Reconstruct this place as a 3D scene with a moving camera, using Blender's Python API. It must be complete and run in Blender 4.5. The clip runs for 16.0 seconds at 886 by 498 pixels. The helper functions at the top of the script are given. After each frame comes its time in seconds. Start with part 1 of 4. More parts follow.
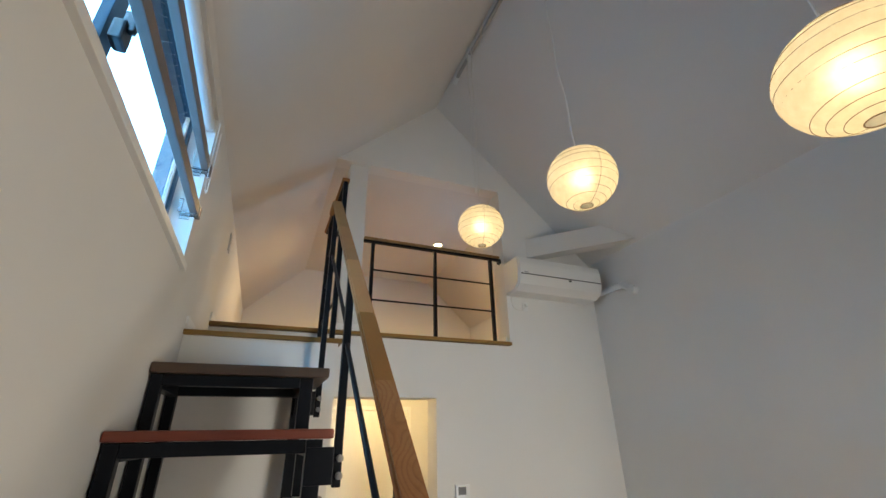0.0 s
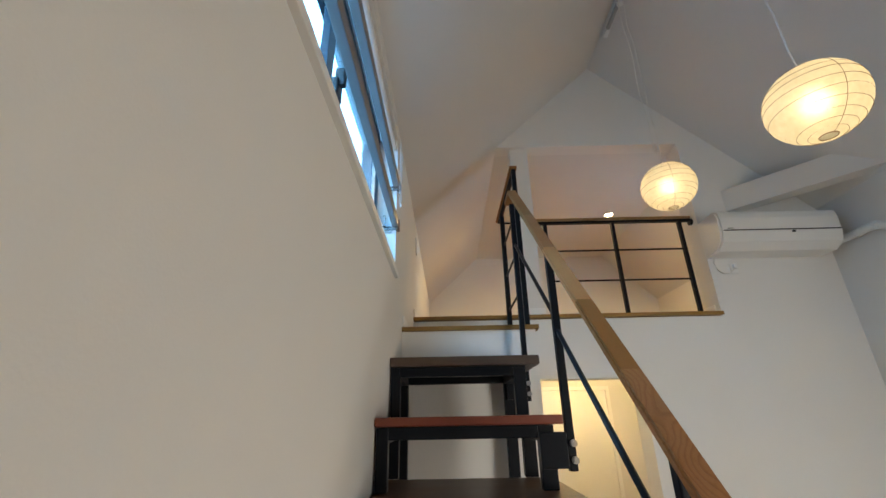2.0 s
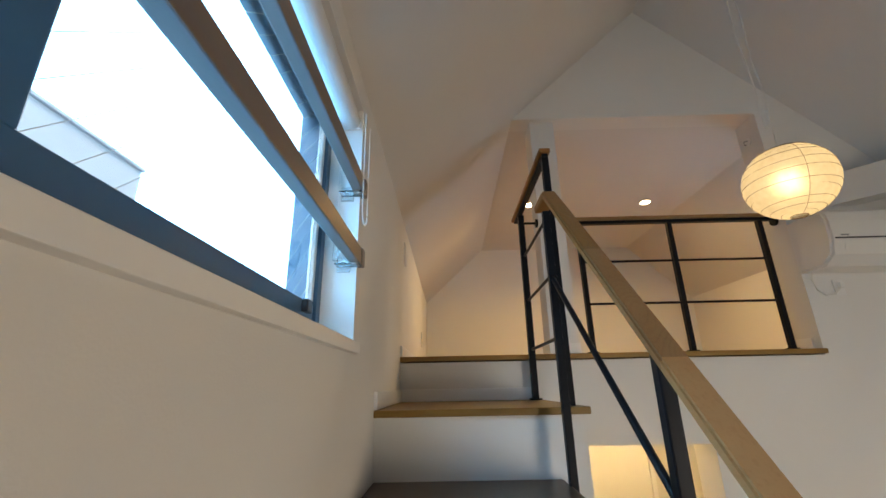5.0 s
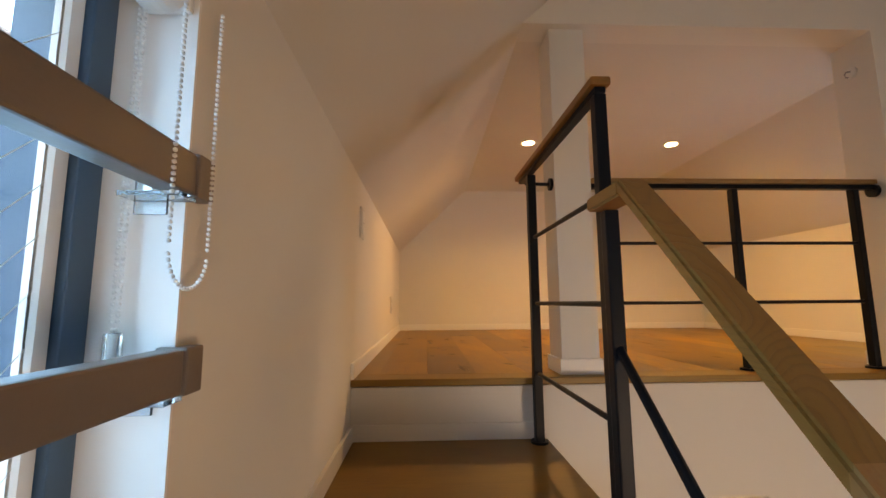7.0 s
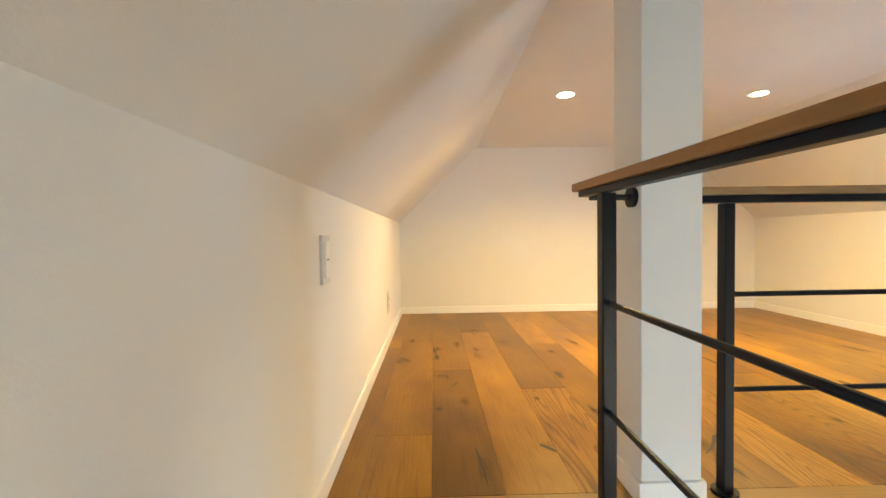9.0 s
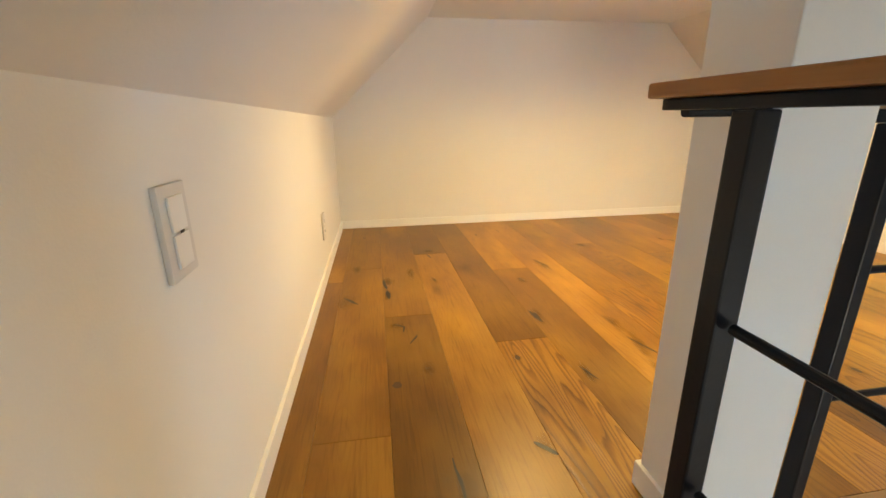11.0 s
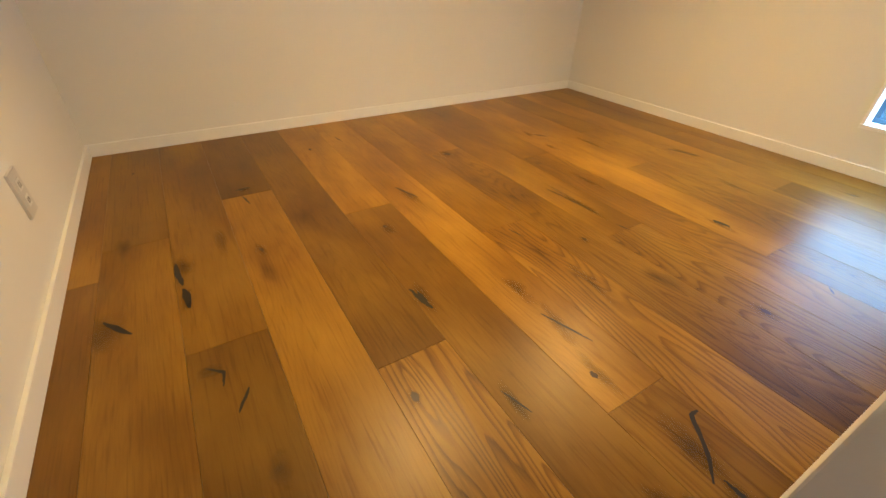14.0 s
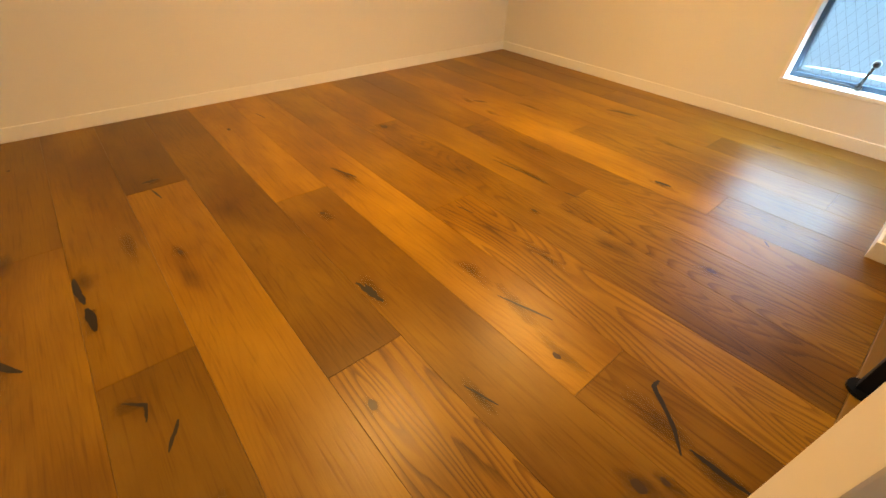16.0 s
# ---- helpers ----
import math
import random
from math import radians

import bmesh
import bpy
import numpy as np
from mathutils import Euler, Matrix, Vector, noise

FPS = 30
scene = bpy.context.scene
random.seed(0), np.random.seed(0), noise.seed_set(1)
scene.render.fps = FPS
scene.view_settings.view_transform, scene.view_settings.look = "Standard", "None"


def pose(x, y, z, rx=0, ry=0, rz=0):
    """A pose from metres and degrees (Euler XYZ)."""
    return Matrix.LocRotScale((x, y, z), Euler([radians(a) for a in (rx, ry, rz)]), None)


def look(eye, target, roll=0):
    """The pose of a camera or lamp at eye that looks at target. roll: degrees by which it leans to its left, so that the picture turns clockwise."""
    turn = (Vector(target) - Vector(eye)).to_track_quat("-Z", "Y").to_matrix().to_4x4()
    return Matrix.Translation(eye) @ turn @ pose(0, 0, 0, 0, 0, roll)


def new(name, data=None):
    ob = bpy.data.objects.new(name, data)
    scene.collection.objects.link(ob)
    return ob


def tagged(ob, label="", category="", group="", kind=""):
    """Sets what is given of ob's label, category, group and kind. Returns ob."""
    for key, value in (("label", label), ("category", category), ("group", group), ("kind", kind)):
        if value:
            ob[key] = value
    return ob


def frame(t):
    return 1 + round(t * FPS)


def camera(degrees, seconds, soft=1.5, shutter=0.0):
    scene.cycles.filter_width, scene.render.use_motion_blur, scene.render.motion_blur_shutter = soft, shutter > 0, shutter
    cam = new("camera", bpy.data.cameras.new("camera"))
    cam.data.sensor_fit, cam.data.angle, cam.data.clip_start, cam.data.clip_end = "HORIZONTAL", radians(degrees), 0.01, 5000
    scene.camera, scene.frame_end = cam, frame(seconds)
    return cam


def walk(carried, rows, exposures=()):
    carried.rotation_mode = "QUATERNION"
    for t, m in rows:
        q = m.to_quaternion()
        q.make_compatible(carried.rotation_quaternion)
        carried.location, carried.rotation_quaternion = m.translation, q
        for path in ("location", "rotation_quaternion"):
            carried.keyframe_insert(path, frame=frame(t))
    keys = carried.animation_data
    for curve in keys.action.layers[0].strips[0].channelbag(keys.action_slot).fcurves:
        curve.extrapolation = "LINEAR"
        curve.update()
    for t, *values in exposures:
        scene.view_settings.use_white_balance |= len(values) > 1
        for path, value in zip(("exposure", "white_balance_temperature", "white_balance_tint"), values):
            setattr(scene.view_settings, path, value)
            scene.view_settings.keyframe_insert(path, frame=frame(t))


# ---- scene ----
cam = camera(93.4, 16.0)
PATH = [
    (0, (0.355, -2.781, 1.765), (1.058, -1.098, 2.584), -1.1),
    (0.5, (0.341, -2.787, 1.765), (0.794, -1.008, 2.558), -1.2),
    (1, (0.328, -2.794, 1.768), (0.543, -0.958, 2.531), -1.3),
    (1.5, (0.289, -2.806, 1.775), (0.346, -0.949, 2.514), -1.2),
    (2, (0.226, -2.771, 1.789), (0.214, -0.916, 2.538), -1.1),
    (2.5, (0.213, -2.709, 1.814), (0.181, -0.86, 2.575), -1.0),
    (3, (0.238, -2.554, 1.836), (0.191, -0.706, 2.599), -0.9),
    (3.5, (0.265, -2.363, 1.988), (0.213, -0.516, 2.754), -1.1),
    (4, (0.261, -2.276, 2.066), (0.219, -0.43, 2.834), -1.3),
    (6.3, (0.227, -1.701, 2.611), (0.292, 0.268, 2.957), -1.0),
    (6.5, (0.227, -1.621, 2.641), (0.31, 0.35, 2.97), -1.0),
    (7, (0.261, -1.489, 2.683), (0.341, 0.493, 2.936), -0.4),
    (7.5, (0.303, -1.353, 2.826), (0.363, 0.64, 2.984), -0.0),
    (8, (0.292, -1.209, 2.901), (0.358, 0.786, 3.018), -0.1),
    (8.5, (0.285, -1.073, 3.02), (0.338, 0.926, 3.058), -0.3),
    (9, (0.279, -0.893, 3.052), (0.323, 1.106, 2.993), -0.8),
    (9.5, (0.276, -0.743, 3.099), (0.303, 1.248, 2.919), -1.5),
    (9.7, (0.262, -0.713, 3.111), (0.312, 1.272, 2.876), -1.8),
    (11.8, (0.277, -0.173, 3.15), (0.782, 1.617, 2.414), 0.4),
    (12, (0.292, -0.12, 3.174), (0.855, 1.64, 2.408), 0.4),
    (12.5, (0.353, -0.038, 3.206), (1.025, 1.653, 2.377), 0.4),
    (13, (0.372, 0.02, 3.208), (1.134, 1.612, 2.268), 0.8),
    (13.5, (0.408, 0.122, 3.191), (1.238, 1.615, 2.152), 1.3),
    (14, (0.417, 0.206, 3.183), (1.298, 1.6, 2.051), 1.8),
    (14.5, (0.43, 0.262, 3.18), (1.352, 1.576, 1.988), 2.0),
    (15, (0.443, 0.281, 3.173), (1.406, 1.524, 1.937), 2.4),
    (15.5, (0.455, 0.286, 3.165), (1.453, 1.489, 1.919), 2.3),
    (16, (0.469, 0.286, 3.168), (1.506, 1.458, 1.923), 2.5),
]
EXPOSURES = [(0, 1.42, 6450, 8), (4.2, 1.40, 6450, 8), (6.5, 1.00, 9900, 25), (7.0, 1.20, 10300, 27), (7.5, 1.48, 8800, 18), (8.1, 2.28, 7200, 8), (9.0, 2.32, 6700, 4),
             (9.7, 2.22, 6400, 4), (12.0, 1.98, 6900, 6), (12.6, 1.90, 6000, 5), (13.4, 1.72, 5500, 7), (14.1, 1.46, 7000, 11), (14.7, 1.47, 8700, 18), (16, 1.49, 9600, 20)]
# the plan below is drawn at 1 : 1.08 about the loft floor
L = 2.42
GROW = Matrix.Translation((0, 0, L)) @ Matrix.Diagonal((1.08, 1.08, 1.08, 1)) @ Matrix.Translation((0, 0, -L))
walk(cam, [(t, look(GROW @ Vector(e), GROW @ Vector(g), r)) for t, e, g, r in PATH], EXPOSURES)

# ---- world and lights ----
GROUND = 0.10       # lower floor
KNEE = 3.17         # top of the low left wall
FLAT = 3.775        # flat loft ceiling
RIDGE_X, RIDGE_Z = 1.485, 4.570
SLOPE = (RIDGE_Z - KNEE) / RIDGE_X
XR = 2.97           # right wall of the tall room
YB = -5.0           # wall behind the stairs' foot

world = bpy.data.worlds.new("sky")
scene.world = world
world.use_nodes = True
wn = world.node_tree
sky = wn.nodes.new("ShaderNodeTexSky")
sky.sky_type = "NISHITA"
sky.sun_disc = False
sky.sun_elevation = radians(38)
sky.sun_rotation = radians(162)
sky.air_density, sky.dust_density = 1.0, 0.5
wn.nodes["Background"].inputs["Strength"].default_value = 0.11
wn.links.new(sky.outputs[0], wn.nodes["Background"].inputs["Color"])

sun = new("sun", bpy.data.lights.new("sun", "SUN"))
sun.data.energy, sun.data.angle, sun.data.color = 2.0, radians(10), (0.86, 0.93, 1.0)
sun.matrix_world = look((3, -9, 7.5), (0, 0, 0))


def area(name, eye, target, w, h, watts, color):
    lamp = new(name, bpy.data.lights.new(name, "AREA"))
    lamp.data.shape, lamp.data.size, lamp.data.size_y = "RECTANGLE", w, h
    lamp.data.energy, lamp.data.color = watts, color
    lamp.matrix_world = look(eye, target)
    return lamp


def bulb_light(name, place, watts, color, radius=0.04, spot=None):
    lamp = new(name, bpy.data.lights.new(name, "SPOT" if spot else "POINT"))
    lamp.data.energy, lamp.data.color, lamp.data.shadow_soft_size = watts, color, radius
    if spot:
        lamp.data.spot_size, lamp.data.spot_blend = radians(spot), 0.9
    lamp.location = place
    return lamp


DAY = (0.22, 0.60, 1.0)
WARM = (1.0, 0.66, 0.245)
SOFT_WARM = (1.0, 0.77, 0.47)
area("stair_window_daylight", (-0.072, -1.86, 2.73), (1.0, -1.86, 2.73), 1.56, 0.58, 4.0, (0.12, 0.48, 0.97)).data.spread = radians(165)
# side window is out of view and assumed; this lamp stands for its daylight
side = area("assumed_side_window_daylight", (XR - 0.02, -4.0, 1.20), (0.9, 0.0, 0.15), 1.4, 1.4, 25.0, (1.0, 0.93, 0.83))
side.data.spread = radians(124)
area("loft_window_daylight", (XR + 0.035, 0.525, 2.83), (2.2, 0.50, 2.42), 0.48, 0.32, 3.6, (0.26, 0.60, 1.0))
LANTERNS = [(1.455, -0.760, 2.941), (1.445, -1.665, 2.722), (1.412, -2.512, 2.452)]
for p in LANTERNS:
    bulb_light("lantern_bulb_light", p, 0.30, SOFT_WARM, 0.05)
DOWNLIGHTS = [(0.970, 1.268), (1.985, 1.268)]
for x, y in DOWNLIGHTS:
    bulb_light("downlight_beam", (x, y, FLAT - 0.03), 21.5, WARM, 0.03, spot=160)
bulb_light("hall_lamp_light", (1.30, 0.60, 2.02), 2.9, WARM, 0.05)

# ---- materials ----


def material(name, rough=0.6, metal=0.0):
    m = bpy.data.materials.new(name)
    m.use_nodes = True
    b = m.node_tree.nodes["Principled BSDF"]
    b.inputs["Roughness"].default_value, b.inputs["Metallic"].default_value = rough, metal
    return m, m.node_tree, b


def node(nt, kind, **values):
    n = nt.nodes.new(kind)
    for key, v in values.items():
        n.inputs[key.replace("_", " ")].default_value = v
    return n


def ramp(nt, source, stops):
    r = nt.nodes.new("ShaderNodeValToRGB")
    while len(r.color_ramp.elements) < len(stops):
        r.color_ramp.elements.new(0.5)
    for e, (p, c) in zip(r.color_ramp.elements, stops):
        e.position, e.color = p, (*c, 1)
    nt.links.new(source, r.inputs["Fac"])
    return r


def coords(nt, scale=(1, 1, 1), spread=0.0, kind="Object"):
    """Object coordinates at real size; spread shifts them at random from piece to piece."""
    tc = nt.nodes.new("ShaderNodeTexCoord")
    mp = nt.nodes.new("ShaderNodeMapping")
    mp.inputs["Scale"].default_value = scale
    nt.links.new(tc.outputs[kind], mp.inputs["Vector"])
    if spread:
        info = nt.nodes.new("ShaderNodeObjectInfo")
        mul = nt.nodes.new("ShaderNodeVectorMath")
        mul.operation = "MULTIPLY"
        mul.inputs[1].default_value = (spread, spread * 1.7, spread * 0.6)
        nt.links.new(info.outputs["Random"], mul.inputs[0])
        nt.links.new(mul.outputs[0], mp.inputs["Location"])
    return mp.outputs[0]


def bump(nt, b, height, strength, distance):
    n = node(nt, "ShaderNodeBump", Strength=strength, Distance=distance)
    nt.links.new(height, n.inputs["Height"])
    nt.links.new(n.outputs[0], b.inputs["Normal"])


def plain(name, color, rough=0.5, metal=0.0, grain=60.0, vary=0.06, relief=0.15):
    """Paint, plastic or metal with faint mottling, streaks and a fine relief."""
    m, nt, b = material(name, rough, metal)
    v = coords(nt)
    big = node(nt, "ShaderNodeTexNoise", Scale=1.7, Detail=3.0)
    fine = node(nt, "ShaderNodeTexNoise", Scale=grain, Detail=4.0)
    nt.links.new(v, big.inputs["Vector"])
    nt.links.new(v, fine.inputs["Vector"])
    mix = node(nt, "ShaderNodeMath")
    mix.operation = "MULTIPLY_ADD"
    mix.inputs[1].default_value = 0.35
    nt.links.new(fine.outputs["Fac"], mix.inputs[0])
    nt.links.new(big.outputs["Fac"], mix.inputs[2])
    lo = tuple(c * (1 - vary) for c in color)
    hi = tuple(min(1, c * (1 + vary)) for c in color)
    r = ramp(nt, mix.outputs[0], [(0.35, lo), (0.95, hi)])
    nt.links.new(r.outputs[0], b.inputs["Base Color"])
    rr = node(nt, "ShaderNodeMapRange")
    rr.inputs["To Min"].default_value, rr.inputs["To Max"].default_value = max(0.03, rough - 0.07), min(1, rough + 0.07)
    nt.links.new(fine.outputs["Fac"], rr.inputs["Value"])
    nt.links.new(rr.outputs[0], b.inputs["Roughness"])
    bump(nt, b, fine.outputs["Fac"], relief, 0.002)
    return m


def wood(name, dark, mid, light, rough=0.4, along="y", knots=True, piece_vary=0.28, chosen=False):
    """Plain-sawn boards: long fibres, wavy cathedral grain, knots, tone from piece to piece.
    chosen: tone and strength of grain come from the piece's own colour, red and green."""
    m, nt, b = material(name, rough)
    s = {"y": (1, 0.09, 1), "x": (0.09, 1, 1), "z": (1, 1, 0.09)}[along]
    v = coords(nt, s, spread=37.0)
    warp = node(nt, "ShaderNodeTexNoise", Scale=5.0, Detail=2.0, Roughness=0.45)
    nt.links.new(v, warp.inputs["Vector"])
    # growth rings cut flat: contour lines of a long, smooth field
    near = coords(nt, {"y": (1, 0.12, 1), "x": (0.12, 1, 1), "z": (1, 1, 0.12)}[along], spread=23.0)
    field = node(nt, "ShaderNodeTexNoise", Scale=7.5, Detail=1.6, Roughness=0.35)
    nt.links.new(near, field.inputs["Vector"])
    count = node(nt, "ShaderNodeMath"); count.operation = "MULTIPLY"; count.inputs[1].default_value = 30.0
    nt.links.new(field.outputs["Fac"], count.inputs[0])
    fibre = node(nt, "ShaderNodeTexNoise", Scale=230.0, Detail=4.0, Roughness=0.65)
    nt.links.new(v, fibre.inputs["Vector"])
    rag = node(nt, "ShaderNodeMath"); rag.operation = "MULTIPLY_ADD"; rag.inputs[1].default_value = 0.30
    nt.links.new(fibre.outputs["Fac"], rag.inputs[0])
    nt.links.new(count.outputs[0], rag.inputs[2])
    saw = node(nt, "ShaderNodeMath"); saw.operation = "FRACT"
    nt.links.new(rag.outputs[0], saw.inputs[0])
    edge = ramp(nt, saw.outputs[0], [(0.0, (0.0,) * 3), (0.10, (0.25,) * 3), (0.45, (1.0,) * 3), (0.93, (0.9,) * 3), (1.0, (0.1,) * 3)])
    patch = node(nt, "ShaderNodeTexNoise", Scale=1.6, Detail=1.0)
    nt.links.new(v, patch.inputs["Vector"])
    mask = ramp(nt, patch.outputs["Fac"], [(0.46, (0.02,) * 3), (0.62, (0.90,) * 3)])
    show = nt.nodes.new("ShaderNodeMix")
    own = nt.nodes.new("ShaderNodeObjectInfo")
    rgb = nt.nodes.new("ShaderNodeSeparateColor")
    nt.links.new(own.outputs["Color"], rgb.inputs[0])
    if chosen:
        soft = node(nt, "ShaderNodeMath"); soft.operation = "MULTIPLY_ADD"; soft.inputs[1].default_value = 0.30
        scale_ = node(nt, "ShaderNodeMath"); scale_.operation = "MULTIPLY"; scale_.use_clamp = True
        nt.links.new(mask.outputs[0], soft.inputs[0])
        nt.links.new(rgb.outputs["Green"], soft.inputs[2])
        nt.links.new(soft.outputs[0], scale_.inputs[0])
        nt.links.new(rgb.outputs["Green"], scale_.inputs[1])
        nt.links.new(scale_.outputs[0], show.inputs["Factor"])
    else:
        nt.links.new(mask.outputs[0], show.inputs["Factor"])
    show.inputs["A"].default_value = 0.78
    nt.links.new(edge.outputs[0], show.inputs["B"])
    a = node(nt, "ShaderNodeMath"); a.operation = "MULTIPLY_ADD"; a.inputs[1].default_value = 0.27
    nt.links.new(show.outputs[0], a.inputs[0])
    f2 = node(nt, "ShaderNodeMath"); f2.operation = "MULTIPLY_ADD"; f2.inputs[1].default_value = 0.10
    nt.links.new(fibre.outputs["Fac"], f2.inputs[0])
    cloud = node(nt, "ShaderNodeTexNoise", Scale=4.0, Detail=3.0, Roughness=0.55)
    nt.links.new(coords(nt, {"y": (1, 0.4, 1), "x": (0.4, 1, 1), "z": (1, 1, 0.4)}[along], spread=51.0), cloud.inputs["Vector"])
    calm = node(nt, "ShaderNodeMath"); calm.operation = "MULTIPLY_ADD"; calm.inputs[1].default_value = 0.80
    nt.links.new(cloud.outputs["Fac"], calm.inputs[0])
    w2_ = node(nt, "ShaderNodeMath"); w2_.operation = "MULTIPLY_ADD"; w2_.inputs[1].default_value = 0.10; w2_.inputs[2].default_value = 0.07
    nt.links.new(warp.outputs["Fac"], w2_.inputs[0])
    nt.links.new(w2_.outputs[0], calm.inputs[2])
    nt.links.new(calm.outputs[0], a.inputs[2])
    nt.links.new(a.outputs[0], f2.inputs[2])
    # open pores: short dark dashes along the board
    pore = node(nt, "ShaderNodeTexNoise", Scale=150.0, Detail=2.0, Roughness=0.6)
    nt.links.new(coords(nt, {"y": (1, 0.035, 1), "x": (0.035, 1, 1), "z": (1, 1, 0.035)}[along], spread=17.0), pore.inputs["Vector"])
    dash = ramp(nt, pore.outputs["Fac"], [(0.30, (0.0,) * 3), (0.47, (1.0,) * 3)])
    dim = node(nt, "ShaderNodeMath"); dim.operation = "MULTIPLY_ADD"; dim.inputs[1].default_value = 0.09
    less = node(nt, "ShaderNodeMath"); less.operation = "SUBTRACT"; less.inputs[1].default_value = 0.075
    nt.links.new(dash.outputs[0], dim.inputs[0])
    nt.links.new(f2.outputs[0], less.inputs[0])
    nt.links.new(less.outputs[0], dim.inputs[2])
    f2 = dim
    r = ramp(nt, f2.outputs[0], [(0.42, dark), (0.74, mid), (1.0, light)])
    info = nt.nodes.new("ShaderNodeObjectInfo")
    tone = node(nt, "ShaderNodeMapRange")
    tone.inputs["To Min"].default_value, tone.inputs["To Max"].default_value = 1 - piece_vary, 1 + piece_vary
    nt.links.new(info.outputs["Random"], tone.inputs["Value"])
    hsv = node(nt, "ShaderNodeHueSaturation")
    nt.links.new(r.outputs[0], hsv.inputs["Color"])
    if chosen:
        twice = node(nt, "ShaderNodeMath"); twice.operation = "MULTIPLY"; twice.inputs[1].default_value = 2.0
        nt.links.new(rgb.outputs["Red"], twice.inputs[0])
        nt.links.new(twice.outputs[0], hsv.inputs["Value"])
    else:
        nt.links.new(tone.outputs[0], hsv.inputs["Value"])
    last = hsv.outputs[0]
    if knots:
        kv = coords(nt, {"y": (1, 0.45, 1), "x": (0.45, 1, 1), "z": (1, 1, 0.45)}[along], spread=11.0)
        wob = node(nt, "ShaderNodeTexNoise", Scale=9.0, Detail=3.0)
        nt.links.new(kv, wob.inputs["Vector"])
        addv = node(nt, "ShaderNodeVectorMath"); addv.operation = "MULTIPLY_ADD"
        addv.inputs[1].default_value = (0.10, 0.10, 0.10)
        nt.links.new(wob.outputs["Color"], addv.inputs[0])
        nt.links.new(kv, addv.inputs[2])
        vor = node(nt, "ShaderNodeTexVoronoi", Scale=2.6)
        nt.links.new(addv.outputs[0], vor.inputs["Vector"])
        kr = ramp(nt, vor.outputs["Distance"], [(0.0, (0.12, 0.10, 0.08)), (0.035, (0.35, 0.28, 0.22)), (0.11, (0.85, 0.8, 0.75)), (0.2, (1, 1, 1))])
        mul = nt.nodes.new("ShaderNodeMix")
        mul.data_type, mul.blend_type = "RGBA", "MULTIPLY"
        mul.inputs["Factor"].default_value = 0.75
        nt.links.new(last, mul.inputs[6])
        nt.links.new(kr.outputs[0], mul.inputs[7])
        last = mul.outputs[2]
    nt.links.new(last, b.inputs["Base Color"])
    rr = node(nt, "ShaderNodeMapRange")
    rr.inputs["To Min"].default_value, rr.inputs["To Max"].default_value = rough - 0.08, rough + 0.12
    nt.links.new(f2.outputs[0], rr.inputs["Value"])
    nt.links.new(rr.outputs[0], b.inputs["Roughness"])
    bump(nt, b, f2.outputs[0], 0.6, 0.0018)
    return m


def glowing(name, color, strength):
    m, nt, b = material(name, 0.4)
    b.inputs["Base Color"].default_value = (*color, 1)
    b.inputs["Emission Color"].default_value = (*color, 1)
    b.inputs["Emission Strength"].default_value = strength
    return m


WALL = plain("white_wallpaper", (0.78, 0.765, 0.73), 0.85, grain=260.0, vary=0.025, relief=0.16)
# the walls' paper, darkened: shade on the ceilings is put into this colour
CEIL = plain("shaded_ceiling_wallpaper", (0.73, 0.715, 0.685), 0.88, grain=220.0, vary=0.025, relief=0.16)
TRIM = plain("white_trim", (0.87, 0.865, 0.84), 0.45, grain=30.0, vary=0.02, relief=0.05)
STEEL = plain("black_steel", (0.007, 0.0085, 0.012), 0.38, 0.0, grain=90.0, vary=0.25, relief=0.12)
STEEL.node_tree.nodes["Principled BSDF"].inputs["Specular IOR Level"].default_value = 0.16
BOLT = plain("zinc_bolt", (0.36, 0.36, 0.37), 0.3, 1.0)
OAK = wood("oiled_oak", (0.060, 0.022, 0.003), (0.205, 0.094, 0.010), (0.37, 0.196, 0.026), 0.28, chosen=True)
OAK.node_tree.nodes["Principled BSDF"].inputs["Specular IOR Level"].default_value = 0.34
OAK_X = wood("oiled_oak_crosswise", (0.115, 0.054, 0.009), (0.235, 0.122, 0.021), (0.34, 0.197, 0.040), 0.36, along="x", piece_vary=0.1)
RAILWOOD = wood("clear_coated_rail_wood", (0.33, 0.115, 0.032), (0.50, 0.198, 0.062), (0.60, 0.282, 0.105), 0.35, knots=False, piece_vary=0.28)
RAILWOOD_X = wood("clear_coated_rail_wood_crosswise", (0.17, 0.09, 0.03), (0.28, 0.16, 0.06), (0.36, 0.22, 0.09), 0.35, along="x", knots=False, piece_vary=0.1)
RAILBROWN = wood("brown_coated_rail_wood", (0.25, 0.098, 0.021), (0.32, 0.130, 0.030), (0.38, 0.165, 0.044), 0.35, knots=False, piece_vary=0.12)
WALNUT = wood("dark_walnut", (0.035, 0.022, 0.015), (0.075, 0.046, 0.030), (0.115, 0.072, 0.048), 0.35, along="x", piece_vary=0.1)
CHESTNUT = wood("brown_stained_tread", (0.045, 0.019, 0.008), (0.10, 0.042, 0.018), (0.15, 0.068, 0.03), 0.3, along="x", piece_vary=0.1)
REDWOOD = wood("red_stained_tread", (0.085, 0.018, 0.010), (0.17, 0.040, 0.022), (0.24, 0.065, 0.036), 0.3, along="x", knots=False, piece_vary=0.1)
PLASTIC = plain("white_plastic", (0.80, 0.80, 0.78), 0.35, grain=20.0, vary=0.015, relief=0.03)
# white plastic greyed so that the plates' shading is put into the colour
PLATE = plain("shaded_white_plastic", (0.64, 0.63, 0.61), 0.4, grain=20.0, vary=0.015, relief=0.03)
